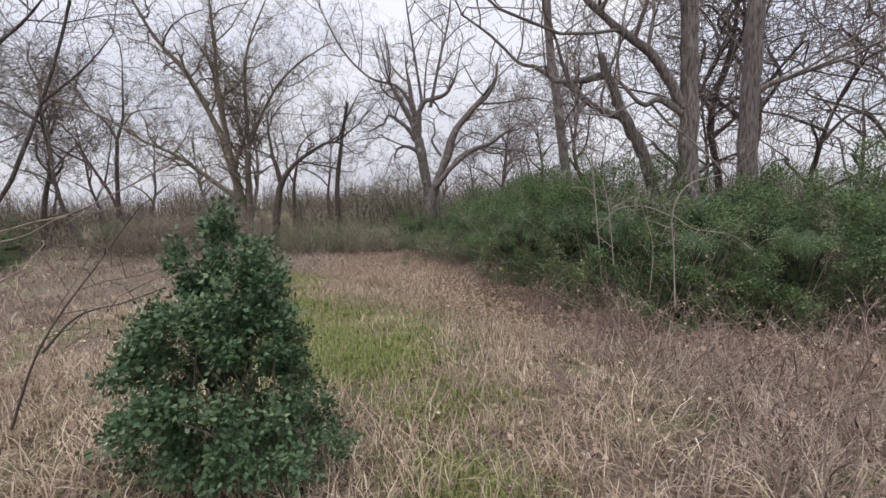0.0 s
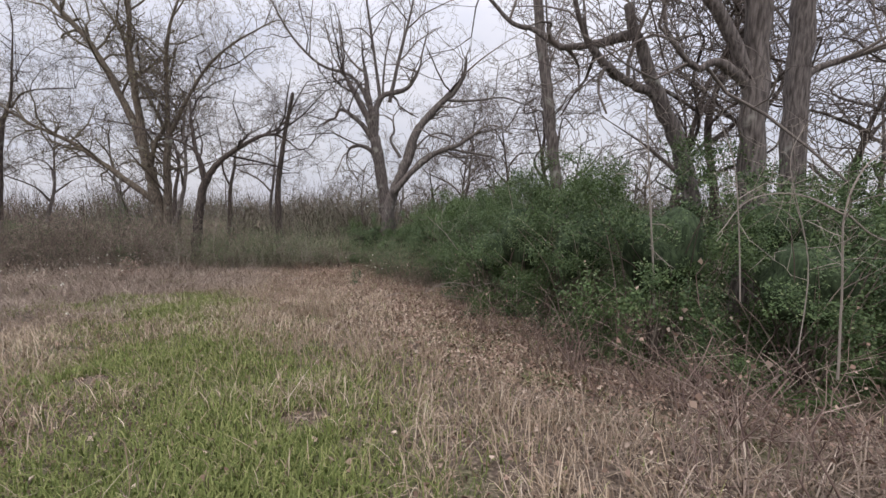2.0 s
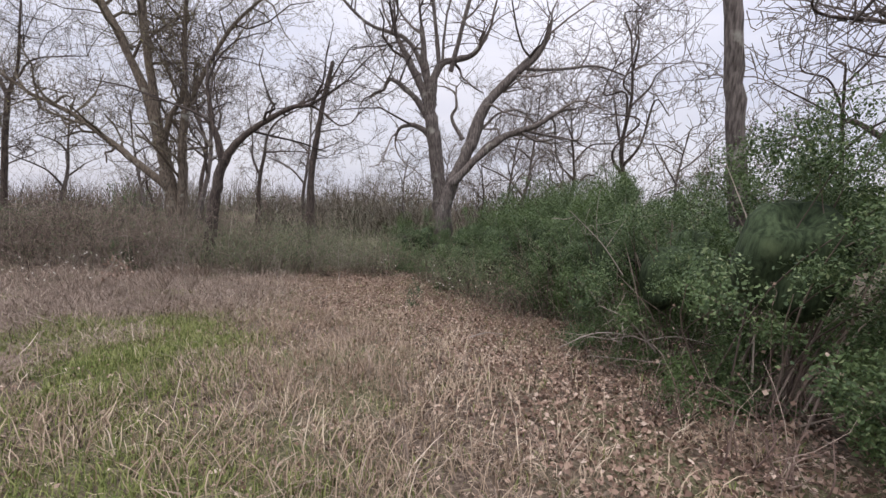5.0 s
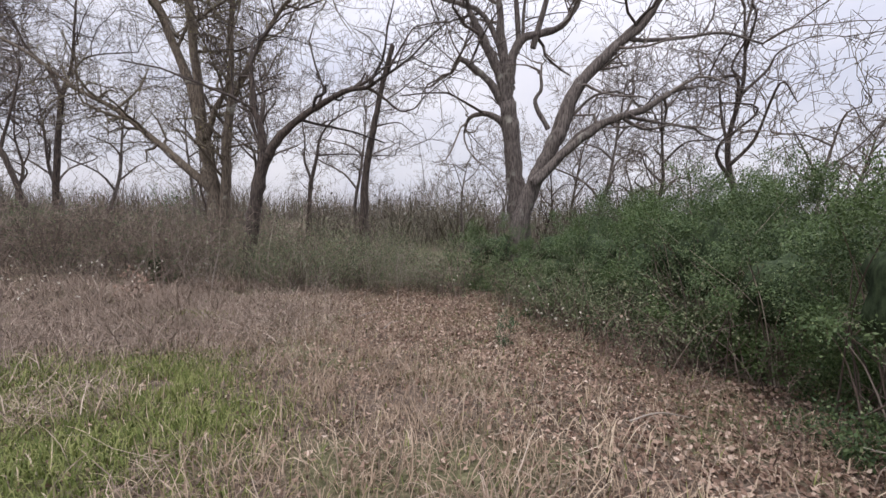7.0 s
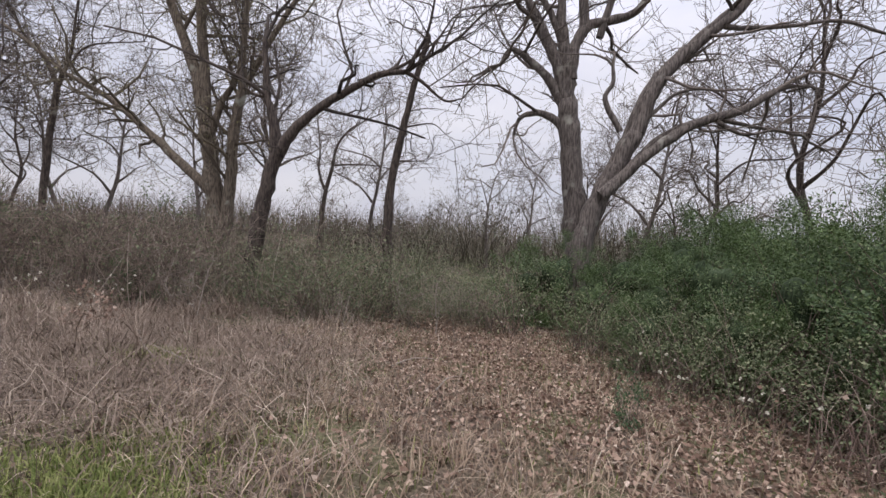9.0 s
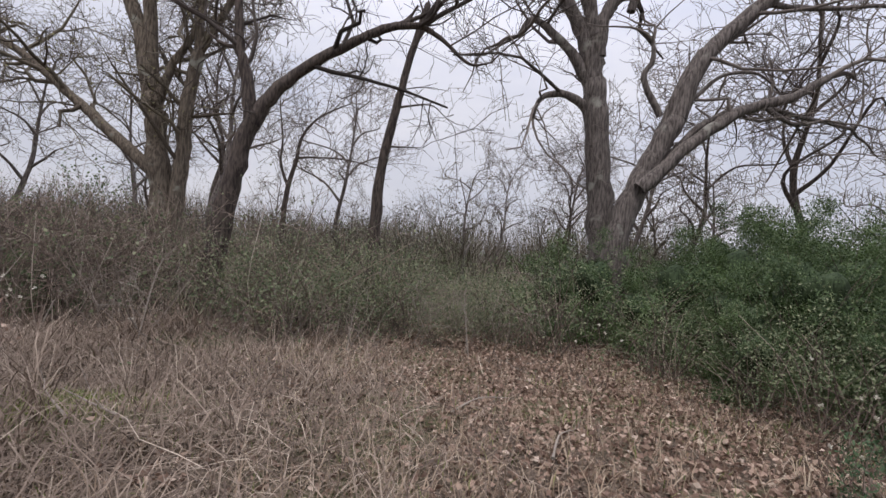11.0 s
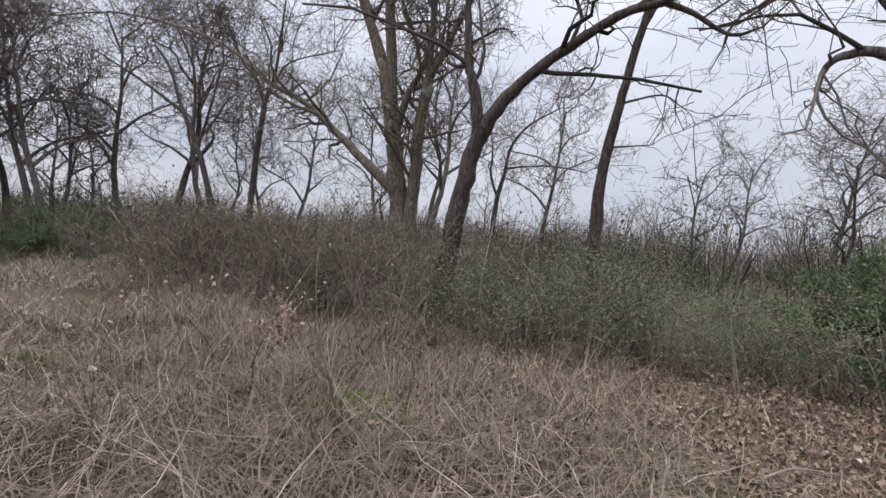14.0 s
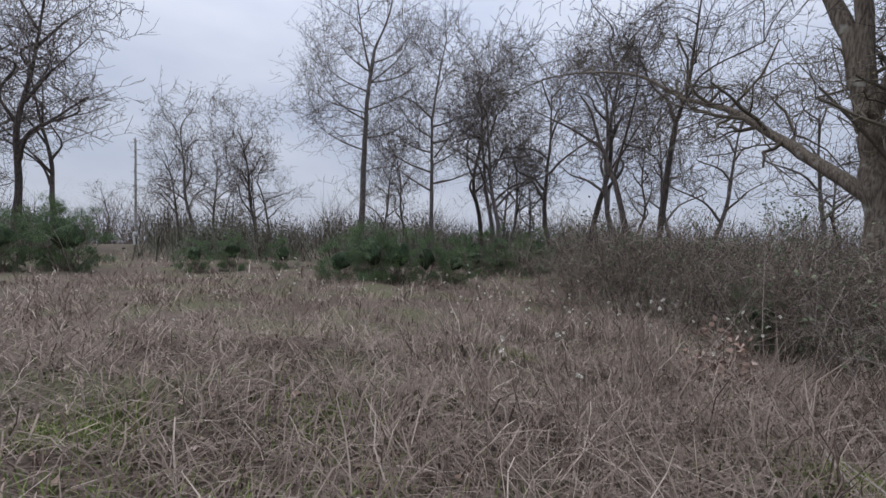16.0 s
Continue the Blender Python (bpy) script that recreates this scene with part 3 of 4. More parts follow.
tree("slender_tree", "slender dark leaning trunk with few short branches", [
    (0.17, 0.08, [(-6.28, 25.00, -1.92), (-6.30, 25.00, 0.23), (-6.27, 25.00, 1.69), (-6.07, 25.00, 3.00), (-5.82, 25.00, 4.38), (-5.43, 25.00, 6.02)]),
    (0.03, 0.01, [(-5.98, 25.00, 3.29), (-5.15, 25.00, 3.44), (-4.67, 25.00, 3.13)]),
    (0.03, 0.01, [(-6.13, 25.00, 2.25), (-5.23, 25.00, 2.30)]),
    (0.06, 0.02, [(-5.73, 25.00, 4.88), (-5.27, 25.00, 5.74), (-4.74, 25.00, 6.60)]),
], BARK_DARK, TWIG_DARK, 106, per_metre=(0.9, 2.0, 3.5), reach=(1.2, 0.7, 0.4), extend=1.2, last=2)
tree("elm_tree", "many-stemmed pale-barked tree in first bud", [
    (0.29, 0.23, [(-11.20, 23.90, -0.99), (-11.40, 23.90, 0.89), (-11.56, 23.90, 2.08), (-11.69, 23.90, 2.68)]),
    (0.19, 0.06, [(-11.69, 23.90, 2.68), (-12.28, 23.90, 4.71), (-13.62, 23.90, 7.56), (-15.05, 23.90, 9.34), (-16.04, 23.90, 11.26)]),
    (0.16, 0.05, [(-11.69, 23.90, 2.68), (-12.08, 23.90, 6.97), (-11.99, 23.90, 8.95), (-12.05, 23.90, 11.15)]),
    (0.19, 0.14, [(-11.01, 23.90, -0.44), (-10.89, 23.90, 1.31), (-10.84, 23.90, 2.65), (-10.66, 23.90, 3.84)]),
    (0.1, 0.03, [(-10.66, 23.90, 3.84), (-10.60, 23.90, 6.94), (-10.17, 23.90, 9.01), (-9.12, 23.90, 11.06)]),
    (0.09, 0.03, [(-10.66, 23.90, 3.84), (-9.14, 23.90, 6.47), (-7.80, 23.90, 7.80), (-6.30, 23.90, 8.71)]),
    (0.11, 0.05, [(-11.52, 23.90, 2.62), (-11.23, 23.90, 3.55), (-10.82, 23.90, 4.22), (-10.68, 23.90, 5.27)]),
    (0.145, 0.06, [(-11.49, 23.90, 0.88), (-12.67, 23.90, 1.83), (-13.59, 23.90, 2.53), (-14.58, 23.90, 3.29), (-15.43, 23.90, 3.73), (-16.42, 23.90, 4.16)]),
    (0.06, 0.025, [(-16.42, 23.90, 4.16), (-18.46, 23.90, 5.51), (-21.20, 23.90, 6.53), (-25.12, 23.90, 7.52), (-29.91, 23.90, 8.03)]),
], BARK_PALE, TWIG_BUD, 107, buds=1)
tree("forked_tree", "dark slim forked tree beyond the dead grass", [
    (0.16, 0.1, [(-21.02, 27.30, -1.26), (-20.67, 27.30, 2.39), (-20.36, 27.30, 4.63)]),
    (0.09, 0.03, [(-20.36, 27.30, 4.63), (-20.87, 27.30, 5.67), (-21.85, 27.30, 6.60), (-22.79, 27.30, 8.21)]),
    (0.09, 0.03, [(-20.36, 27.30, 4.63), (-19.82, 27.30, 5.90), (-19.60, 27.30, 7.50), (-19.38, 27.30, 9.28)]),
    (0.05, 0.02, [(-19.84, 27.30, 5.44), (-19.03, 27.30, 6.25), (-16.75, 27.30, 6.47)]),
], BARK_DARK, TWIG_DARK, 108)
tree("forked_tree", "dark forked tree farther back in the woods", [
    (0.16, 0.1, [(-12.43, 35.00, -0.75), (-12.29, 35.00, 1.49), (-11.96, 35.00, 3.03)]),
    (0.09, 0.03, [(-11.96, 35.00, 3.03), (-11.73, 35.00, 4.28), (-10.94, 35.00, 5.27), (-9.58, 35.00, 6.01)]),
    (0.08, 0.03, [(-12.24, 35.00, 1.63), (-12.71, 35.00, 2.85), (-12.70, 35.00, 3.96), (-12.96, 35.00, 5.60)]),
    (0.06, 0.02, [(-11.88, 35.00, 3.17), (-10.85, 35.00, 3.27), (-9.45, 35.00, 3.28), (-8.05, 35.00, 3.02)]),
], BARK_DARK, TWIG_GREY, 109, thin=0.009, last=2)
tree("leaning_tree", "leaning bare tree with a snapped top branch", [
    (0.12, 0.06, [(-16.96, 22.85, -1.15), (-17.57, 22.70, 1.07), (-18.03, 22.56, 2.25), (-18.47, 22.41, 3.26)]),
    (0.05, 0.03, [(-18.47, 22.41, 3.26), (-18.84, 22.30, 4.27), (-19.24, 22.14, 4.85)]),
    (0.06, 0.02, [(-18.33, 22.46, 2.92), (-19.42, 21.99, 3.70), (-20.92, 21.34, 4.62)]),
    (0.05, 0.02, [(-17.84, 22.63, 1.92), (-17.57, 22.83, 3.33), (-17.37, 23.00, 4.57)]),
], BARK_DARK, TWIG_GREY, 110, bare=1, last=2)
tree("tall_tree", "tall bare upright tree above dark evergreens", [
    (0.19, 0.09, [(-31.65, 15.61, -2.33), (-31.92, 15.69, 3.39), (-32.08, 15.85, 7.44), (-32.14, 16.20, 10.47)]),
    (0.07, 0.03, [(-32.14, 16.20, 10.47), (-32.02, 17.07, 12.86), (-32.07, 17.35, 15.56)]),
    (0.07, 0.03, [(-32.12, 15.99, 9.12), (-32.39, 15.47, 11.46), (-32.62, 15.10, 14.14)]),
    (0.05, 0.02, [(-32.06, 15.80, 6.76), (-32.42, 14.56, 7.06), (-32.80, 13.25, 7.52)]),
    (0.05, 0.02, [(-32.13, 15.84, 8.44), (-31.76, 17.44, 9.84), (-31.59, 18.39, 11.55)]),
    (0.055, 0.015, [(-31.96, 15.73, 4.53), (-31.43, 14.62, 4.75), (-30.97, 13.64, 5.13), (-30.63, 12.94, 5.63)]),
    (0.055, 0.015, [(-31.99, 15.76, 5.24), (-31.68, 16.78, 5.47), (-31.42, 17.67, 5.86), (-31.22, 18.31, 6.37)]),
    (0.055, 0.015, [(-32.03, 15.81, 6.31), (-31.62, 14.77, 6.69), (-31.25, 13.87, 7.21), (-30.99, 13.22, 7.81)]),
    (0.055, 0.015, [(-32.06, 15.83, 6.95), (-31.53, 16.93, 7.31), (-31.06, 17.90, 7.81), (-30.73, 18.58, 8.39)]),
    (0.055, 0.015, [(-32.09, 15.92, 8.00), (-32.44, 14.84, 8.46), (-32.74, 13.90, 9.06), (-32.96, 13.22, 9.71)]),
    (0.055, 0.015, [(-32.10, 15.98, 8.56), (-31.93, 17.01, 8.78), (-31.78, 17.92, 9.16), (-31.67, 18.56, 9.66)]),
    (0.055, 0.015, [(-32.11, 16.05, 9.15), (-32.11, 15.22, 9.61), (-32.11, 14.50, 10.20), (-32.11, 13.99, 10.85)]),
    (0.055, 0.015, [(-32.12, 16.12, 9.77), (-32.11, 16.80, 10.04), (-32.09, 17.41, 10.46), (-32.08, 17.84, 10.99)]),
], BARK_GREY, TWIG_GREY, 111, thin=0.008, reach=(2.6, 1.3, 0.7), per_metre=(2.0, 2.8, 3.6), last=2)
tree("tall_tree", "bare upright tree above dark evergreens", [
    (0.16, 0.07, [(-28.64, 19.16, -1.41), (-28.85, 19.15, 2.63), (-29.04, 19.10, 6.04)]),
    (0.06, 0.02, [(-29.04, 19.10, 6.04), (-29.37, 18.07, 6.94), (-29.72, 16.86, 7.37)]),
    (0.07, 0.03, [(-29.03, 19.10, 5.89), (-29.06, 19.48, 8.54), (-29.06, 19.81, 10.41)]),
    (0.05, 0.02, [(-28.88, 19.25, 3.87), (-28.69, 20.19, 5.14), (-28.39, 21.38, 5.64)]),
    (0.055, 0.015, [(-28.82, 19.15, 2.04), (-29.09, 18.00, 2.71), (-29.32, 16.99, 3.48), (-29.49, 16.27, 4.26)]),
    (0.055, 0.015, [(-28.84, 19.15, 2.46), (-28.87, 20.31, 2.76), (-28.89, 21.33, 3.22), (-28.91, 22.05, 3.77)]),
    (0.055, 0.015, [(-28.87, 19.15, 3.07), (-29.23, 18.01, 3.49), (-29.53, 17.01, 4.04), (-29.75, 16.30, 4.67)]),
    (0.055, 0.015, [(-28.89, 19.14, 3.47), (-29.13, 19.98, 3.94), (-29.33, 20.72, 4.55), (-29.48, 21.25, 5.21)]),
    (0.055, 0.015, [(-28.93, 19.13, 4.16), (-28.72, 18.26, 4.29), (-28.54, 17.50, 4.59), (-28.41, 16.96, 5.04)]),
    (0.055, 0.015, [(-28.96, 19.12, 4.68), (-28.68, 20.00, 4.91), (-28.44, 20.76, 5.29), (-28.26, 21.31, 5.80)]),
    (0.055, 0.015, [(-28.98, 19.12, 5.01), (-28.61, 18.34, 5.25), (-28.29, 17.66, 5.65), (-28.06, 17.18, 6.17)]),
    (0.055, 0.015, [(-29.01, 19.11, 5.56), (-28.64, 20.03, 5.86), (-28.31, 20.84, 6.31), (-28.08, 21.42, 6.85)]),
], BARK_GREY, TWIG_GREY, 112, thin=0.008, reach=(2.4, 1.2, 0.7), per_metre=(2.0, 2.8, 3.6), last=2)
tree("oak_tree", "stout grey trunk rising behind the hedge", [
    (0.19, 0.15, [(4.95, 8.65, 0.71), (4.81, 8.65, 2.09), (4.76, 8.65, 3.17), (4.69, 8.65, 4.42), (4.60, 8.75, 7.02)]),
    (0.08, 0.03, [(4.68, 8.65, 2.86), (4.19, 8.65, 3.15), (3.87, 8.65, 3.06), (3.42, 8.65, 3.49)]),
    (0.12, 0.04, [(4.60, 8.75, 6.72), (4.30, 9.05, 8.62), (3.94, 9.35, 10.62)]),
    (0.12, 0.04, [(4.60, 8.75, 6.52), (5.20, 8.95, 8.22), (6.10, 8.45, 9.82)]),
    (0.1, 0.05, [(4.65, 8.65, 2.99), (4.08, 8.65, 3.89), (3.41, 8.65, 4.41), (2.76, 8.65, 4.97), (2.33, 8.65, 5.57)]),
], BARK_GREY, TWIG_GREY, 113)
tree("leaning_tree", "thin dark leaning tree beside the overgrown field", [
    (0.055, 0.025, [(-9.66, 8.61, 0.66), (-8.94, 8.82, 1.91), (-8.32, 9.07, 3.39), (-7.88, 9.28, 4.65), (-7.59, 9.46, 5.79)]),
    (0.03, 0.015, [(-8.44, 9.03, 3.16), (-8.90, 9.06, 3.41), (-9.48, 9.11, 3.76)]),
    (0.03, 0.01, [(-8.26, 9.09, 3.50), (-7.37, 9.21, 4.17), (-6.77, 9.33, 4.85)]),
    (0.04, 0.015, [(-9.34, 9.24, 4.57), (-8.63, 9.34, 5.13), (-8.03, 9.46, 5.80)]),
], BARK_DARK, TWIG_DARK, 114, last=2, extend=1.2)
tree("oak_tree", "stout grey forked trunk rising behind the hedge", [
    (0.24, 0.18, [(7.31, 10.50, 0.53), (7.17, 10.50, 2.36), (7.15, 10.50, 3.79), (7.12, 10.50, 5.44), (7.24, 10.60, 8.04)]),
    (0.09, 0.03, [(7.12, 10.50, 3.38), (7.56, 10.50, 3.70), (8.56, 10.50, 4.04), (9.46, 10.50, 4.28)]),
    (0.12, 0.04, [(7.24, 10.60, 7.74), (7.64, 10.90, 9.64), (8.12, 11.20, 11.64)]),
    (0.12, 0.04, [(7.24, 10.60, 7.54), (6.44, 10.80, 9.24), (5.24, 10.30, 10.84)]),
], BARK_GREY, TWIG_GREY, 115)

# ---- background trees ----
def wild_tree(seed, h, r, label, twig, bark, spread=0.3, forks=8, buds=0, low=0.3):
    """A generic bare tree of the woods behind: a swaying leader with limbs off it at many heights."""
    rng = np.random.default_rng(seed)
    g = float(ground_z(0, 0)) - 0.05
    sway = np.cumsum(rng.normal(0, 0.03 * h, (5, 2)), 0)
    leader = [(sway[i][0] - sway[0][0], sway[i][1] - sway[0][1], g + h * 0.86 * i / 4) for i in range(5)]
    limbs = [(r, r * 0.22, leader)]
    turn = rng.uniform(0, 6.28)
    for k in range(forks):
        f = low + (0.92 - low) * (k + rng.random() * 0.6) / forks
        q = f / 0.86 * 4
        i = min(int(q), 3)
        s = np.array(leader[i]) * (1 - q + i) + np.array(leader[i + 1]) * (q - i) if q < 4 else np.array(leader[4])
        a = turn + k * 2.4 + rng.uniform(-0.4, 0.4)
        out = h * spread * rng.uniform(0.6, 1.15) * (1.15 - 0.75 * f)
        up = h * rng.uniform(0.10, 0.26)
        way = np.array((math.cos(a), math.sin(a), 0))
        limbs.append((r * 0.55 * (1.1 - f * 0.7), r * 0.1, [tuple(s), tuple(s + way * out * 0.4 + np.array((0, 0, up * 0.5))), tuple(s + way * out * 0.75 + rng.normal(0, 0.05 * h, 3) + np.array((0, 0, up * 0.8))),
                                                            tuple(s + way * out + np.array((0, 0, up * 1.1)))]))
    k = h / 9
    return tree("bare_tree", label, limbs, bark, twig, seed + 50, (1.5, 2.4, 2.6), (1.5 * k, 0.9 * k, 0.55 * k), 2, 0.14, 0.012, 0.9 * k, buds, "trees of the far woods")


rng_bg = np.random.default_rng(11)
BG = [wild_tree(301, 9.5, 0.15, "bare grey winter tree in the far woods", TWIG_GREY, BARK_GREY),
      wild_tree(302, 8.0, 0.13, "bare branching winter tree in the far woods", TWIG_GREY, BARK_DARK, 0.42, 8, 0, 0.25),
      wild_tree(303, 11.0, 0.16, "tall bare winter tree in the far woods", TWIG_GREY, BARK_DARK, 0.24, 9),
      wild_tree(304, 6.0, 0.11, "low rounded bare tree in the far woods", TWIG_BUD, BARK_GREY, 0.52, 8, 0, 0.2)]
BG_SPOTS = [(4.0, 33), (1.5, 36), (9.5, 30), (-6.6, 47), (-3.2, 37), (12, 22), (7.5, 38), (15, 30), (8.5, 24), (12.5, 13.5), (5.5, 29.5), (10.5, 17),
            (-16, 44), (-22, 40), (-26, 33), (-19, 33.5), (-33, 36), (-38, 28), (-34, 24), (-40, 20), (-29, 27), (-45, 33), (-24, 28),
            (-54.9, -0.4), (-55.9, 3.3), (-53.0, 6.5), (-57.4, -2.2), (-47.8, -12.6), (-66.3, -12.0), (-9, 55), (-14, 60), (6, 52), (14, 44), (20, 36), (10.5, 8.5), (9.3, 11), (-30, -3), (-28.8, 22.7), (-31.0, 26.1), (-25.6, 26.9), (-10.5, 39), (-14.5, 31), (-17, 37), (-1, 44), (2.5, 44), (-21, 30), (-27, 22.5), (-36, 17), (-30, 24), (-40, 5.0), (-46, 8.5), (-39, 9.0), (-48, 4.5), (-43, 6.6), (6.2, 33), (11.5, 27), (7.8, 14.0), (11.5, 11.5), (10.8, 15.4)]
spread_copies(BG, BG_SPOTS, rng_bg, 0.8, 1.2)
for (x, y), size in (((-38.5, -5.2), 1.55), ((-41.3, -4.1), 1.25), ((-43.3, -11.4), 1.5)):
    copy_thing(BG[2], place(x, y, rng_bg.uniform(0, 360))).scale = (size, size, size)

# ---- evergreen hedge on the right ----
rng_h = np.random.default_rng(5)
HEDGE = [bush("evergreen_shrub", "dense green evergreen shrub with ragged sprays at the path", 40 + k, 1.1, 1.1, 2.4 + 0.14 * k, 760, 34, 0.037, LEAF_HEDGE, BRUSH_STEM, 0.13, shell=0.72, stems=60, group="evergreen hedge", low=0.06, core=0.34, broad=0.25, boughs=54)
         for k in range(4)]
HEDGE_SPOTS = [(4.0, 6.8, 1.0), (3.2, 8.0, 1.2), (2.7, 9.4, 1.08), (2.2, 10.8, 1.15), (1.85, 12.1, 1.05), (1.75, 13.5, 1.1), (1.65, 15.0, 0.95), (1.5, 16.4, 1.1), (1.2, 17.8, 1.08), (0.6, 19.3, 1.05), (5.3, 6.4, 0.9), (6.5, 6.1, 1.05),
               (7.8, 5.9, 0.95), (9.2, 5.6, 1.1), (5.2, 8.6, 1.25), (3.2, 17.0, 1.25), (3.6, 14.8, 1.25), (2.7, 18.9, 1.3), (4.4, 19.5, 1.35), (4.3, 12.6, 1.3), (6.6, 8.4, 1.25), (8.2, 8.2, 1.3), (6.2, 17.5, 1.4), (5.6, 22.0, 1.4),
               (-24.9, 20.3, 0.85), (-24.6, 21.6, 0.95), (-24.4, 23.3, 0.9), (-18.5, 23.9, 0.7),
               (-19.3, 14.0, 0.72), (-18.9, 14.9, 0.80), (-19.2, 15.8, 0.78), (-18.7, 16.6, 0.66), (-18.8, 17.6, 0.55), (-20.6, 15.0, 0.9),
               (-22.0, 5.6, 0.88), (-23.4, 4.6, 0.95), (-22.8, 9.0, 0.55), (-23.6, 10.1, 0.66), (-21.6, 4.0, 0.85), (-24.8, 11.8, 0.6)]
for spot, (x, y, size) in enumerate(HEDGE_SPOTS):
    if spot < 4:
        set_down(HEDGE[spot], x, y, rng_h.uniform(0, 360), size)
    else:
        copy_thing(HEDGE[spot % 4], place(x, y, rng_h.uniform(0, 360))).scale = (size * rng_h.uniform(0.9, 1.1), size * rng_h.uniform(0.9, 1.1), size)
for x, y, size in ((-10.2, 19.7, 0.42), (0.3, 17.7, 0.6), (-0.2, 19.5, 0.7), (-0.6, 18.6, 0.5), (-1.55, 21.6, 0.9), (-0.1, 21.4, 0.95), (1.2, 21.6, 1.15), (2.6, 20.8, 1.2), (3.4, 22.5, 1.35), (2.0, 23.4, 1.3), (4.8, 24.5, 1.5)):
    copy_thing(HEDGE[1], place(x, y, rng_h.uniform(0, 360))).scale = (size, size, size)
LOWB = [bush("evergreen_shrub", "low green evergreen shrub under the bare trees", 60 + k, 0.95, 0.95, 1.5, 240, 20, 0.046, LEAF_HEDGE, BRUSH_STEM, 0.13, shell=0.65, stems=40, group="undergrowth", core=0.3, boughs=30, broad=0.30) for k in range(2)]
spread_copies(LOWB, [(-2.0, 22.6), (-0.9, 20.9), (0.3, 20.6), (-1.9, 24.2), (3.2, 23), (5, 24), (2.6, 19.4), (3.8, 21), (5.2, 15.5), (6.5, 10.5), (7.5, 9), (5.8, 12.5), (-22.7, 19.6), (-22.8, 20.7), (-22.6, 21.9), (-18.8, 23.1), (-16.3, 22.7), (2.3, 24.5), (-0.2, 24), (-26, 20)], rng_h, 0.9, 1.35)
GREYB = [bush("understory_shrub", "thin grey-green shrub in the undergrowth", 70 + k, 1.1, 1.1, 1.45, 190, 15, 0.034, LEAF_GREYGREEN, BRUSH_STEM, 0.28, shell=0.15, stems=45, broad=0.3, group="undergrowth", stem_r=0.008) for k in range(3)]
spots = [(x + rng_h.normal(0, 0.5), y + rng_h.normal(0, 0.7)) for y in (21.8, 24, 27.5) for x in np.arange(-15, -2.2, 1.7)]
spots += [(x, y + rng_h.normal(0, 1)) for y in (36,) for x in np.arange(-22, 8, 3.0)] + [(-5.2, 20.6), (-4.2, 20.9), (-6.6, 20.3), (-3.4, 21.6), (-7.8, 20.2)]
spread_copies(GREYB, spots + [(0.5, 16.1), (0.0, 16.8), (-0.4, 17.5), (-0.7, 18.3), (-1.3, 19.3), (0.9, 15.3), (-1.0, 20.2), (-6.8, 19.9), (-5.6, 20.4), (-4.5, 20.1), (-3.4, 20.7), (-8.0, 20.6), (-2.7, 20.2), (-9.4, 20.9), (-6.2, 21.6)], rng_h, 0.5, 1.3)

# ---- bare brush ----
BRUSH = [thicket("bare_brush", "tangled bare brown brush at the wood's edge", 90 + k, 1.1, 1.85, 16, BRUSH_STEM, 220, LEAF_GREYGREEN, "brush along the clearing") for k in range(4)]
spots = [(x + rng_h.normal(0, 0.4), y + rng_h.normal(0, 0.5)) for y in (20.8, 22.6, 24.6) for x in np.arange(-16, -7.5, 1.3)]
spots += [(x + rng_h.normal(0, 0.6), 21 + rng_h.normal(0, 1.5)) for x in np.arange(-30, -15, 1.6)] + [(-9.5, 19.6), (-10.6, 19.4), (-11.6, 19.8), (-8.3, 20.3), (-12.6, 19.0), (-6.3, 24.2), (-5.2, 24.6), (-7.2, 20.6), (-5.6, 21.6)]
spots += [(x + rng_h.normal(0, 0.5), y + rng_h.normal(0, 0.4)) for y in (19.4, 20.4, 21.6, 23.2) for x in np.arange(-15.5, -8.6, 1.0)]
spread_copies(BRUSH, spots, rng_h, 0.75, 1.15)
PALE_BRUSH = [thicket("pale_brush", "loose pale leggy stems among grey-green undergrowth", 190 + k, 0.8, 1.35, 6, STEM_PALE, 90, LEAF_GREYGREEN, "brush along the clearing", "brush", 0.003, 0.4) for k in range(2)]
spread_copies(PALE_BRUSH, [(-7.4, 19.6), (-6.5, 20.2), (-5.9, 19.5), (-5.2, 20.6), (-4.4, 19.9), (-3.6, 20.5), (-6.2, 23.6), (-9.0, 19.3), (-10.1, 18.8), (-11.4, 18.9), (-8.4, 18.8), (-2.9, 20.4)], rng_h, 0.7, 1.15)
FOOT = [thicket("dry_stalks", "dry purple-brown twiggy stalks at the foot of the hedge", 95 + k, 0.35, 0.55, 14, STALK, 24, LEAF_DEAD, "stalks along the hedge", "weed", 0.0025, 0.3) for k in range(2)]
spread_copies(FOOT, [(float(np.interp(y, HEDGE_Y, HEDGE_X)) - 0.25 + rng_h.normal(0, 0.15), y) for y in (6.3, 6.6, 7.0, 7.4, 7.8, 8.3, 8.9, 9.6, 10.6, 11.8, 13.2, 14.4, 15.5)] + [(2.9, 5.6), (3.6, 5.4), (4.3, 5.3), (5.2, 5.2), (2.2, 4.2), (2.9, 3.6), (3.4, 4.5), (2.5, 3.0), (1.9, 6.6), (3.9, 4.2), (4.6, 4.6), (3.2, 5.0), (2.7, 6.3), (3.0, 2.6), (3.8, 3.3), (2.3, 5.4), (1.7, 4.9), (5.0, 4.0), (2.2, 2.2)], rng_h, 0.7, 1.2)

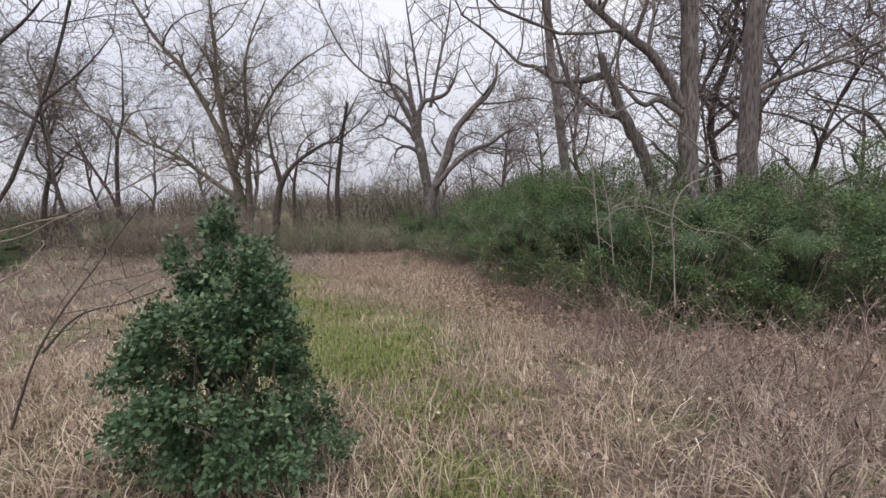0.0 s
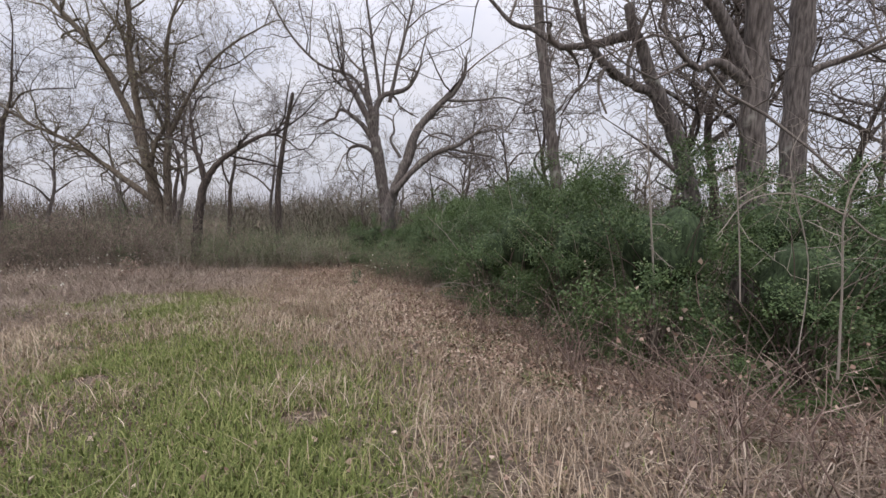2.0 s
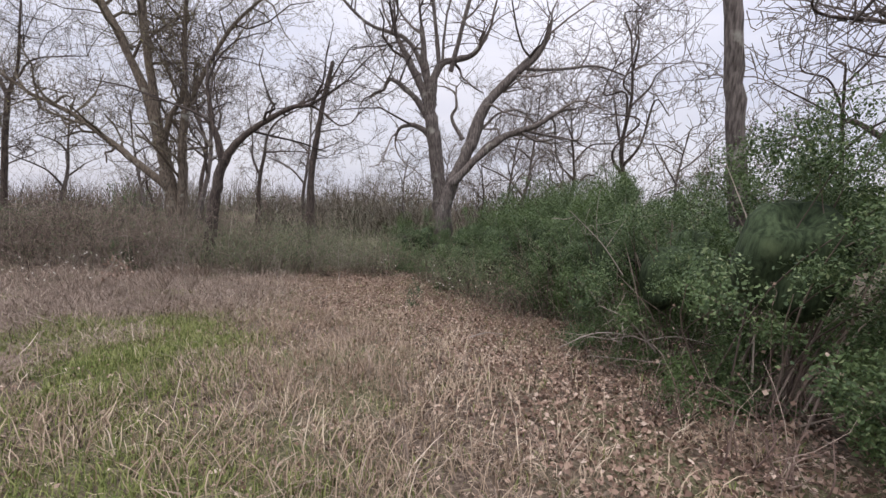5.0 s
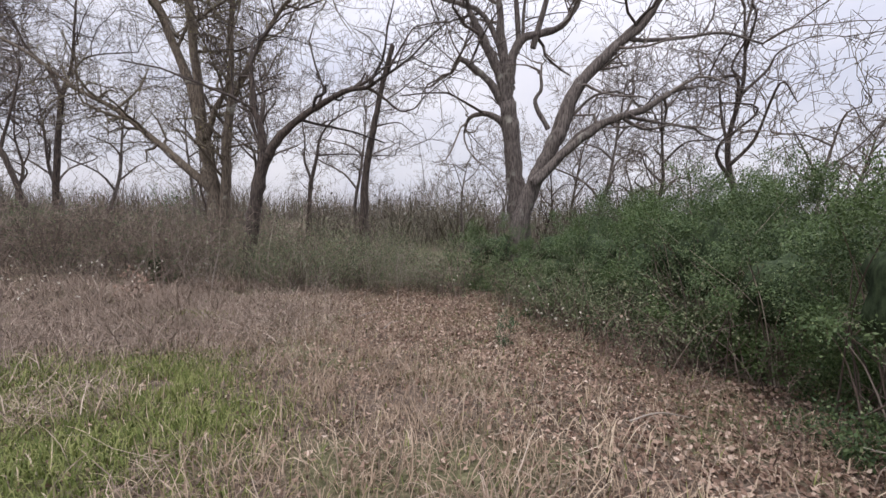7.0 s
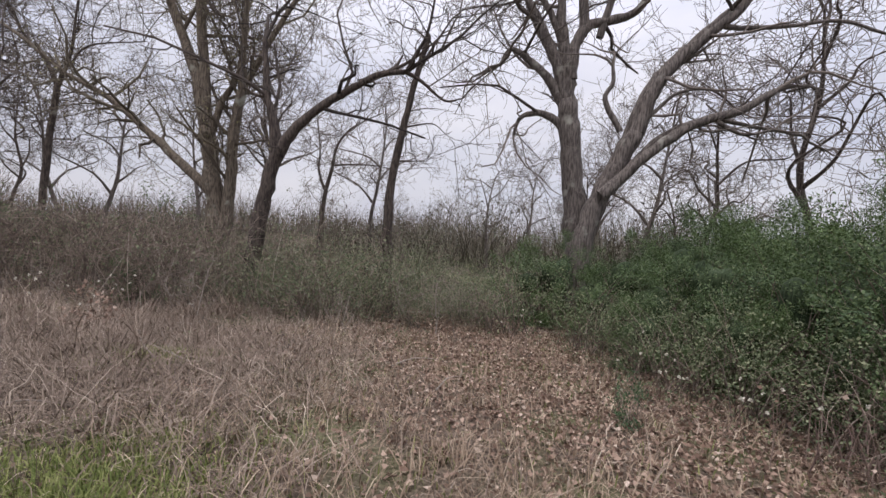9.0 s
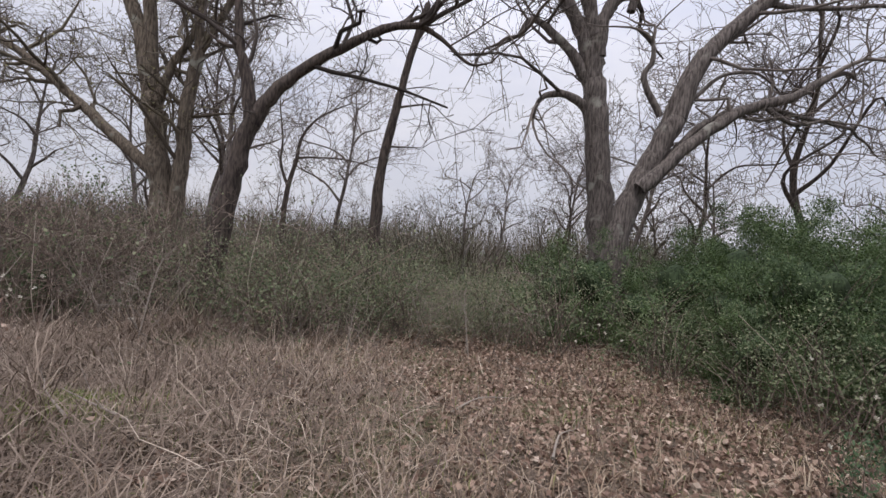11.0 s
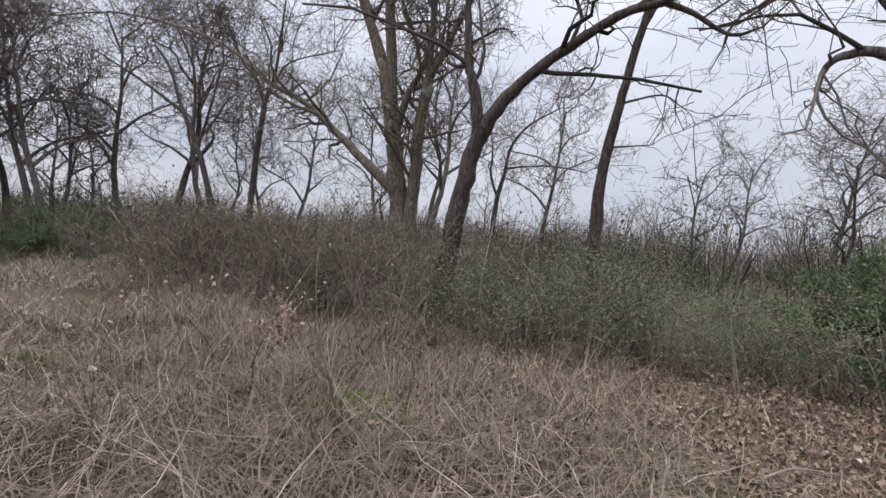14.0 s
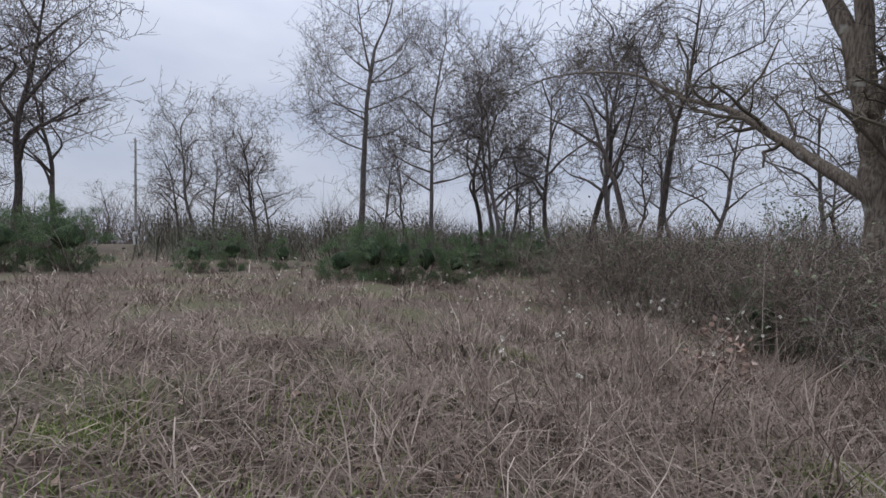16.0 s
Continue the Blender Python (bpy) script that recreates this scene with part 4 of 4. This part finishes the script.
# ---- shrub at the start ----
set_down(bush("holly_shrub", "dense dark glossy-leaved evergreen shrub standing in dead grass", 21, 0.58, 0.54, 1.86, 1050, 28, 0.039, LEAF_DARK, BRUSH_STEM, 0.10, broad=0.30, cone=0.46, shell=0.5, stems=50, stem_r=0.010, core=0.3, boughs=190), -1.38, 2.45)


# ---- pale dead branches, sapling, weeds, pole ----
def dead_branch(name, label, limbs, seed, mat, category="branch", per_metre=(3.0, 3.5), reach=(0.45, 0.2), thin=0.003):
    """Leafless branches of bleached or dark wood, one part a limb."""
    rng = np.random.default_rng(seed)
    root = new(name)
    root.location = limbs[0][2][0]
    buf, tips = Buf(), []
    for r0, r1, pts in limbs:
        me, line, rad = limb_mesh("limb", np.array(pts, float) - np.array(limbs[0][2][0]), r0, r1, mat, rng, 6, 0.1, 0.06)
        part("limb", me, root)
        sprout(buf, tips, line, rad, 0, 1, rng, per_metre, reach, 0.05, thin)
    tagged(part("twiggery", buf.mesh("twiggery", mat), root), kind="stuff")
    return tagged(root, label, category)


dead_branch("sapling", "thin bare dark sapling leaning in dead grass", [
    (0.008, 0.003, [(-2.56, 2.19, 0.31), (-2.41, 2.25, 0.71), (-2.26, 2.30, 0.97), (-2.03, 2.35, 1.26), (-1.79, 2.40, 1.57)]),
    (0.008, 0.003, [(-2.36, 2.26, 0.76), (-2.14, 2.30, 0.97), (-1.87, 2.32, 1.04), (-1.63, 2.33, 1.12)]),
], 601, TWIG_DARK, "sapling")
dead_branch("sapling", "bare sprawling sapling with pale twigs", [
    (0.012, 0.004, [(-3.89, 2.86, 0.82), (-3.47, 2.94, 1.30), (-3.05, 2.97, 1.46), (-2.68, 2.99, 1.54), (-2.26, 3.03, 1.73), (-1.96, 3.06, 1.88)]),
    (0.01, 0.004, [(-3.47, 2.94, 1.30), (-3.05, 2.96, 1.38), (-2.76, 2.98, 1.51), (-2.32, 3.00, 1.57)]),
    (0.009, 0.003, [(-3.56, 2.86, 0.81), (-3.23, 2.90, 1.05), (-2.97, 2.93, 1.17)]),
], 602, BRUSH_STEM, "sapling")
dead_branch("dead_branch", "bleached dead branches hanging before the evergreen hedge", [
    (0.010, 0.004, [(3.11, 5.56, -0.07), (3.05, 5.56, 0.67), (3.00, 5.56, 1.19), (3.16, 5.56, 1.56), (3.55, 5.56, 1.69)]),
    (0.007, 0.003, [(3.02, 5.56, 1.16), (2.63, 5.56, 1.31), (2.26, 5.56, 1.27), (2.05, 5.56, 1.03)]),
    (0.006, 0.003, [(3.00, 5.56, 1.19), (3.30, 5.56, 1.00), (3.75, 5.56, 0.92), (4.06, 5.56, 0.72)]),
    (0.006, 0.003, [(2.26, 5.56, 0.54), (2.20, 5.56, 1.06), (2.12, 5.56, 1.51), (1.99, 5.56, 1.80)]),
    (0.005, 0.003, [(2.76, 5.56, 0.14), (2.76, 5.56, 0.82), (2.54, 5.56, 1.50), (2.61, 5.56, 1.78)]),
], 603, STEM_PALE, "branch", per_metre=(7.0, 5.0), thin=0.0022)
dead_branch("dead_branch", "pale slim dead stem standing in the evergreen hedge", [
    (0.013, 0.007, [(2.74, 7.38, 0.01), (2.68, 7.38, 0.58), (2.61, 7.38, 1.16), (2.54, 7.38, 1.80), (2.48, 7.38, 2.28)]),
    (0.008, 0.004, [(2.57, 7.38, 1.38), (2.41, 7.38, 1.52), (2.18, 7.38, 1.53)]),
    (0.008, 0.004, [(2.64, 7.38, 0.71), (2.84, 7.38, 0.54), (2.95, 7.38, 0.47)]),
], 604, STEM_PALE, "branch")
dead_branch("dead_branch", "grey fallen branch sprawling at the hedge's foot", [
    (0.014, 0.006, [(1.70, 11.64, -0.95), (1.32, 11.64, -0.63), (0.75, 11.64, -0.55), (0.30, 11.64, -0.74)]),
    (0.012, 0.005, [(1.46, 11.64, -0.77), (1.11, 11.64, -0.40), (0.74, 11.64, -0.22)]),
    (0.01, 0.004, [(1.61, 11.64, -0.91), (1.23, 11.64, -0.87), (0.67, 11.64, -0.83)]),
    (0.009, 0.004, [(1.32, 11.64, -0.63), (1.67, 11.64, -0.57), (2.15, 11.64, -0.66)]),
    (0.008, 0.004, [(0.98, 11.64, 0.15), (0.70, 11.64, 0.51), (0.32, 11.64, 0.86)]),
], 605, STEM_PALE, "branch", per_metre=(6.0, 4.0))


def utility_pole(x, y, z0, z1):
    """A weathered pole with climbing pegs and a white guard sleeve at its foot."""
    rng = np.random.default_rng(8)
    root = new("utility_pole")
    g = float(ground_z(x, y)) - 0.1
    root.location = (x, y, g)
    me, _, _ = limb_mesh("pole", [(0, 0, 0), (0, 0, (z1 - g) / 2), (0, 0, z1 - g)], 0.15, 0.10, POLE_WOOD, rng, 10, 0, 0.01)
    part("pole", me, root)
    me, _, _ = limb_mesh("guard_sleeve", [(0, 0, z0 - g - 1.4), (0, 0, z0 - g), (0, 0, z0 - g + 1.0)], 0.28, 0.27, WHITE_PAINT, rng, 10, 0, 0.01)
    part("guard_sleeve", me, root, "scuffed white guard sleeve")
    for k in range(6):
        h = (z1 - g) * (0.98 - 0.07 * k)
        s = 1 if k % 2 else -1
        me, _, _ = limb_mesh("peg", [(0, 0, h), (0.1 * s, 0.25 * s, h), (0.2 * s, 0.5 * s, h + 0.02)], 0.05, 0.03, POLE_WOOD, rng, 6, 0, 0.02)
        part("peg", me, root)
    return tagged(root, "weathered grey utility pole with a white foot", "pole")


utility_pole(-57.07, -5.19, -2.36, 8.05)


def seed_weed(seed, h, heads):
    """A dry weed: leggy stems, each with tufts of white fluff."""
    rng = np.random.default_rng(seed)
    root = new("dried_weed")
    sb, fb = Buf(), Buf()
    for _ in range(heads):
        foot = np.array((rng.normal(0, 0.06), rng.normal(0, 0.06), -0.02))
        top = foot + np.array((rng.normal(0, 0.16), rng.normal(0, 0.16), h * rng.uniform(0.65, 1.0)))
        line = smooth_line([foot, (foot + top) / 2 + rng.normal(0, 0.03, 3), top], 3)
        tube(sb, line, np.linspace(0.005, 0.002, len(line)), 3)
        c = top + rng.normal(0, 0.03, 3)
        leaf_quads(fb, np.repeat(c[None], 12, 0), rng.standard_normal((12, 3)) + np.array((0, 0, 0.4)), rng.uniform(0.016, 0.030, 12), rng, 0.4, 0.1)
    tagged(part("stalk", sb.mesh("stalk", STALK), root), kind="stuff")
    tagged(part("seed_head", fb.mesh("seed_head", FLUFF), root, "white fluffy seed heads"), kind="stuff")
    return tagged(root, "dry brown weed topped with white seed fluff", "weed", "seeding weeds")


WEEDS = [seed_weed(501, 0.85, 4), seed_weed(502, 0.7, 2), seed_weed(503, 1.0, 2)]
WEED_SPOTS = [(-1.5, 16.4), (-1.2, 16.6), (-1.3, 17.2), (-0.9, 16.9), (-1.0, 15.7), (-0.75, 15.4), (-2.4, 18.6), (-1.75, 16.3), (-0.3, 15.2)]
WEED_SPOTS += [(-12 + rng_h.normal(0, 2.4), 15.5 + rng_h.normal(0, 1.6)) for _ in range(20)] + [(-14 + rng_h.normal(0, 3), 11 + rng_h.normal(0, 2)) for _ in range(14)] + [(-9 + rng_h.normal(0, 1), 18 + rng_h.normal(0, 0.8)) for _ in range(5)]
spread_copies(WEEDS, WEED_SPOTS, rng_h, 0.75, 1.1)

# ---- small plants and sticks on the ground ----
set_down(bush("evergreen_seedling", "small dark green bushy seedling beside the path", 22, 0.2, 0.2, 0.6, 60, 14, 0.035, LEAF_DARK, BRUSH_STEM, 0.08, stems=20, stem_r=0.005, broad=0.2), -1.6, 16.15)
set_down(bush("oak_sprout", "low sprout holding withered pinkish-tan leaves", 23, 0.3, 0.3, 0.6, 26, 8, 0.075, LEAF_DEAD, BRUSH_STEM, 0.1, stems=20, stem_r=0.005, broad=0.3), -8.93, 17.43)
set_down(bush("leafy_shrub", "tall thin leafy shrub beside the pale-barked tree", 24, 0.8, 0.8, 3.2, 70, 18, 0.06, LEAF_HEDGE, BRUSH_STEM, 0.2, stems=40, shell=0.3), -13.22, 24.23)


def fallen_stick(x, y, turn, length, seed):
    """A bleached stick lying in the grass, with a few side twigs."""
    z = float(ground_z(x, y)) + 0.06
    dx, dy = length * math.cos(radians(turn)), length * math.sin(radians(turn))
    dead_branch("fallen_stick", "bleached dead stick lying in matted grass", [(0.011, 0.004, [(x, y, z), (x + dx * 0.5 - dy * 0.06, y + dy * 0.5 + dx * 0.06, z + 0.06), (x + dx, y + dy, z + 0.03)])], seed, STEM_PALE, "stick", (2.0, 2.0), (0.2, 0.1), 0.003)


for spot in ((-6.53, 16.34, 155, 0.9), (-6.87, 16.20, 140, 0.8), (-7.33, 14.75, 20, 0.7), (-4.3, 17.2, 35, 0.7), (-3.6, 16.4, 60, 0.5), (-0.6, 13.4, 10, 0.6)):
    fallen_stick(*spot, 700 + int(spot[3] * 10))


# ---- grass, leaves ----
GREEN_PATCHES = [(-1.2, 5.8, 1.2), (-1.7, 7.2, 1.5), (-3.2, 8.6, 1.3), (-6.6, 13.0, 1.1), (-5.4, 14.0, 0.8), (-8.2, 11.6, 0.6), (0.1, 2.2, 0.5), (-0.1, 3.6, 0.6), (-0.9, 5.0, 0.8), (-4.6, 11.0, 1.2), (-10.5, 15.5, 0.6), (-2.6, 5.2, 0.9), (-4.9, 12.2, 0.8), (-4.2, 12.8, 0.6), (-5.2, 13.4, 0.6), (-1.6, 4.6, 0.9), (-3.6, 8.0, 0.9), (-8.4, 12.1, 0.3), (-7.4, 16.6, 0.55), (-8.5, 13.5, 0.35)]


def green_at(x, y):
    g = sum(np.exp(-((x - a) ** 2 + (y - b) ** 2) / (r * r)) for a, b, r in GREEN_PATCHES)
    return np.clip(g * (0.75 + 0.5 * np.sin(2.3 * x + 1.1 * y) * np.sin(1.9 * y - x)), 0, 1)


def litter_at(x, y):
    xh = np.interp(y, HEDGE_Y, HEDGE_X)
    band = np.clip(1 - np.abs(xh - 0.6 - x) / (0.6 + np.clip(y - 4, 0, 12) * 0.23), 0, 1)
    glade = np.exp(-((x + 3.2) / 2.4) ** 2 - ((y - 18.2) / 2.6) ** 2)
    return np.clip((1.6 * band + glade) * (0.85 + 0.35 * drift(1.7 * x, 1.7 * y, 7)), 0, 1)


def blades(buf, x, y, length, bend, width, rng, lean=None, steps=3, flat=False):
    """Grass blades: strips that arch over, those of a tuft roughly the same way."""
    n = len(x)
    a = rng.uniform(0, 2 * np.pi, n) if lean is None else lean + rng.normal(0, 1.0, n)
    out = np.stack([np.cos(a), np.sin(a), np.zeros(n)], 1)
    side = np.stack([-np.sin(a), np.cos(a), np.zeros(n)], 1) * width[:, None]
    at = np.stack([x, y, ground_z(x, y) - 0.01], 1)
    floor = at[:, 2].copy()
    theta = bend * rng.uniform(0.12, 0.75, n)
    curl = bend * rng.uniform(0.25, 1.5, n) / steps
    if flat:
        at[:, 2] += rng.uniform(0.04, 0.20, n)
        theta, curl = rng.uniform(0.8, 1.6, n), rng.uniform(-0.1, 0.5, n)
    v = np.empty((n, 2 * steps + 2, 3))
    v[:, 0], v[:, 1] = at - side, at + side
    for k in range(steps):
        at = at + out * (length / steps * np.sin(theta))[:, None] + rng.normal(0, 0.07 if flat else 0.04, (n, 3)) * length[:, None]
        at[:, 2] += length / steps * np.cos(theta)
        at[:, 2] = np.maximum(at[:, 2], floor + rng.uniform(0.01, 0.10, n))
        theta = np.minimum(theta + curl, 2.3)
        w = side * (1 - 0.85 * ((k + 1) / steps) ** 2)
        v[:, 2 * k + 2], v[:, 2 * k + 3] = at - w, at + w
    m = 2 * steps + 2
    q = np.concatenate([np.arange(n)[:, None] * m + np.array([[2 * k, 2 * k + 1, 2 * k + 3, 2 * k + 2]]) for k in range(steps)], 1).reshape(-1, 4)
    buf.add(v.reshape(-1, 3), q)


def drift(x, y, seed=0.0):
    """Slow uneven swell over the ground, about -1 to 1."""
    return 0.5 * np.sin(1.9 * x + 1.2 * y + seed) * np.sin(1.4 * y - 0.8 * x + 2 * seed) + 0.3 * np.sin(3.7 * x - 2.1 * y + 3 * seed) + 0.25 * np.sin(4.9 * y + 2.3 * x - seed)


def tufted(rng, n, x0, x1, y0, y1, per=9, size=0.09):
    """Feet of blades in tufts, with each tuft's lean and vigour."""
    k = n // per
    cx, cy = rng.uniform(x0, x1, k), rng.uniform(y0, y1, k)
    vigour = np.clip(rng.lognormal(-0.1, 0.25, k), 0.5, 1.25) * (1 + 0.22 * drift(cx, cy))
    lean = rng.uniform(0, 2 * np.pi, k)
    return [np.repeat(cx, per) + rng.normal(0, size, k * per), np.repeat(cy, per) + rng.normal(0, size, k * per), np.repeat(lean, per), np.repeat(vigour, per)]


def open_ground(x, y):
    return x < np.interp(y, HEDGE_Y, HEDGE_X) + 0.35


def build_grass():
    rng = np.random.default_rng(77)
    tan, grey, green = Buf(), Buf(), Buf()
    for n, x0, x1, y0, y1, w, per, size in ((46000, -5, 5, 0.2, 8, 0.0034, 22, 0.11), (66000, -9, 2, 8, 20.5, 0.0038, 22, 0.12), (20000, -20, -8, 6, 22, 0.007, 14, 0.16), (7000, -45, -18, 2, 30, 0.014, 10, 0.3), (2000, -6, 6, -6, 0.2, 0.005, 12, 0.1)):
        x, y, lean, vigour = tufted(rng, n, x0, x1, y0, y1, per, size)
        keep = open_ground(x, y) & (rng.random(len(x)) > 0.93 * green_at(x, y)) & (rng.random(len(x)) > 0.76 * litter_at(x, y)) & (rng.random(len(x)) > 0.35 * (drift(x, y, 4) > 0.25))
        x, y, lean, vigour = x[keep], y[keep], lean[keep], vigour[keep]
        west = np.clip((-4.3 - x + 0.9 * drift(0.7 * x, 0.7 * y, 5)) / 3.4 + np.clip(y - 13, -2, 1) * 0.3, 0, 1) + np.clip((x - 1.0) / 1.5, 0, 1) * (y < 6.5)
        is_grey = rng.random(len(x)) < np.clip(west, 0.12, 0.9)
        for b, pick, lo, hi, bend in ((tan, ~is_grey, 0.09, 0.34, 1.2), (grey, is_grey, 0.20, 0.55, 1.75)):
            m = int(pick.sum())
            blades(b, x[pick], y[pick], rng.uniform(lo, hi, m) * vigour[pick], np.full(m, bend), w * rng.uniform(0.6, 1.5, m), rng, lean[pick])
    x, y, lean, vigour = tufted(rng, 9000, -12.5, -6.3, 14.6, 19.3, 26, 0.13)
    keep = (drift(x, y, 11) > -0.15) & (x + 6.3 < -(y - 14.6) * 0.22)
    x, y, lean, vigour = x[keep], y[keep], lean[keep], vigour[keep]
    blades(grey, x, y, rng.uniform(0.45, 0.95, len(x)) * vigour, np.full(len(x), 1.7), 0.0036 * rng.uniform(0.6, 1.4, len(x)), rng, lean, 4)
    n = 17000
    x, y = rng.uniform(-12, -3.6, n), rng.uniform(10.5, 18.5, n)
    keep = (rng.random(n) < np.clip((-3.6 - x + 0.8 * drift(x, y, 3)) / 2.4, 0.02, 1)) & (rng.random(n) > green_at(x, y)) & (drift(x, y, 4) < 0.35)
    x, y = x[keep], y[keep]
    blades(grey, x, y, rng.uniform(0.2, 0.75, len(x)), np.ones(len(x)), 0.0032 * rng.uniform(0.5, 1.5, len(x)), rng, None, 4, True)
    x, y, lean, vigour = tufted(rng, 90000, -7, 5, 0.2, 20, 16, 0.08)
    keep = open_ground(x, y) & (rng.random(len(x)) > 0.5 * litter_at(x, y)) & (rng.random(len(x)) < 0.25 + 0.75 * (drift(2.3 * x, 2.3 * y, 9) > 0))
    x, y, lean, vigour = x[keep], y[keep], lean[keep], vigour[keep]
    fresh = rng.random(len(x)) < 0.10 + 0.5 * green_at(x, y)
    for b, pick in ((tan, ~fresh), (green, fresh)):
        m = int(pick.sum())
        blades(b, x[pick], y[pick], rng.uniform(0.04, 0.16, m) * vigour[pick], np.full(m, 1.5), 0.0036 * rng.uniform(0.6, 1.5, m), rng, lean[pick], 2)
    x, y, _, _ = tufted(rng, 30000, -12, 2, 1, 19, 12, 0.07)
    px = [np.concatenate([rng.normal(a, r * 0.62, int(3900 * r * r)) for a, b, r in GREEN_PATCHES]), np.concatenate([rng.normal(b, r * 0.62, int(3900 * r * r)) for a, b, r in GREEN_PATCHES])]
    keep = rng.random(len(x)) < 0.2
    x, y = np.concatenate([x[keep], px[0]]), np.concatenate([y[keep], px[1]])
    keep = drift(x, y, 2) < 0.8
    x, y = x[keep], y[keep]
    blades(green, x, y, rng.uniform(0.05, 0.15, len(x)), np.full(len(x), 1.3), 0.0044 * rng.uniform(0.6, 1.5, len(x)), rng, None, 2)
    tagged(new("dead_grass", tan.mesh("dead_grass", GRASS_TAN)), "tan dead winter grass standing in tufts", "grass", kind="stuff")
    tagged(new("matted_grass", grey.mesh("matted_grass", GRASS_GREY)), "long grey dead grass bent over and matted", "grass", kind="stuff")
    tagged(new("green_grass", green.mesh("green_grass", GRASS_GREEN)), "short fresh green grass in patches", "grass", kind="stuff")
    lit = Buf()
    x, y = rng.uniform(-9, 5, 210000), rng.uniform(0.2, 22, 210000)
    keep = rng.random(210000) < 0.10 + 0.90 * litter_at(x, y)
    x, y = x[keep], y[keep]
    p = np.stack([x, y, ground_z(x, y) + rng.uniform(0.005, 0.05, len(x))], 1)
    way = rng.standard_normal((len(x), 3)) * np.array((1, 1, 0.35))
    leaf_quads(lit, p, way, rng.uniform(0.028, 0.072, len(x)), rng, 0.34, 0.28)
    tagged(new("leaf_litter", lit.mesh("leaf_litter", LEAF_DEAD)), "brown dead oak leaves strewn over the ground", "leaves", kind="stuff")


def build_far_woods():
    """The brown edge of the far woods and the brush before it, too far off to tell stems apart."""
    rng = np.random.default_rng(9)
    for name, label, mat, n, d0, d1, w in (("far_woods", "grey-brown bare woods on the horizon", FAR_TWIG, 24000, 50, 85, 0.028),
                                           ("far_brush", "brown and grey-green brush in the distance", FAR_BRUSH, 20000, 22, 50, 0.017)):
        buf = Buf()
        per = 14
        a = np.repeat(rng.uniform(radians(-125), radians(60), n // per), per) + rng.normal(0, 0.012, n // per * per)
        d = np.repeat(rng.uniform(d0, d1, n // per), per) + rng.normal(0, 0.5, n // per * per)
        tall = np.repeat(rng.uniform(0.6, 1.05, n // per), per)
        x, y = -5 + d * np.sin(a), 12 + d * np.cos(a)
        ahead = np.clip((np.degrees(a) + 22) / 12, 0, 1)
        top = (1 - ahead) * (0.6 + 0.028 * d) + ahead * (0.3 + 0.03 * d + np.clip((np.degrees(a) + 6) / 10, 0, 1) * (0.9 + 0.03 * d))
        h = np.clip(top + (1.1 if name == "far_woods" else 0.15) - ground_z(x, y), 0.5, 8) * (1 + 0.22 * np.sin(9 * a) * np.sin(23 * a + 1) + 0.15 * np.sin(61 * a))
        keep = (ahead > 0.3) | (d > 40) | ((d > 24) & (np.degrees(a) < -50))
        keep &= (np.abs(np.degrees(a) + 109.5) > 2.6) | (d > 58)
        x, y, h = x[keep], y[keep], (h * tall)[keep]
        blades(buf, x, y, h * rng.uniform(0.4, 1.25, len(x)), np.full(len(x), 1.1), w * rng.uniform(0.5, 1.4, len(x)), rng, None, 2)
        if name == "far_brush":
            c = rng.integers(0, len(x), 1600)
            puff = np.stack([x[c], y[c], ground_z(x[c], y[c]) + h[c] * rng.uniform(0.3, 0.8, 1600)], 1)
            p = np.repeat(puff, 20, 0) + rng.normal(0, 1, (32000, 3)) * np.array((0.6, 0.6, 0.42))
            leaf_quads(buf, p, rng.standard_normal((32000, 3)), rng.uniform(0.06, 0.2, 32000), rng, 0.3)
        tagged(new(name, buf.mesh(name, mat)), label, "woods", kind="stuff")


build_grass()
build_far_woods()
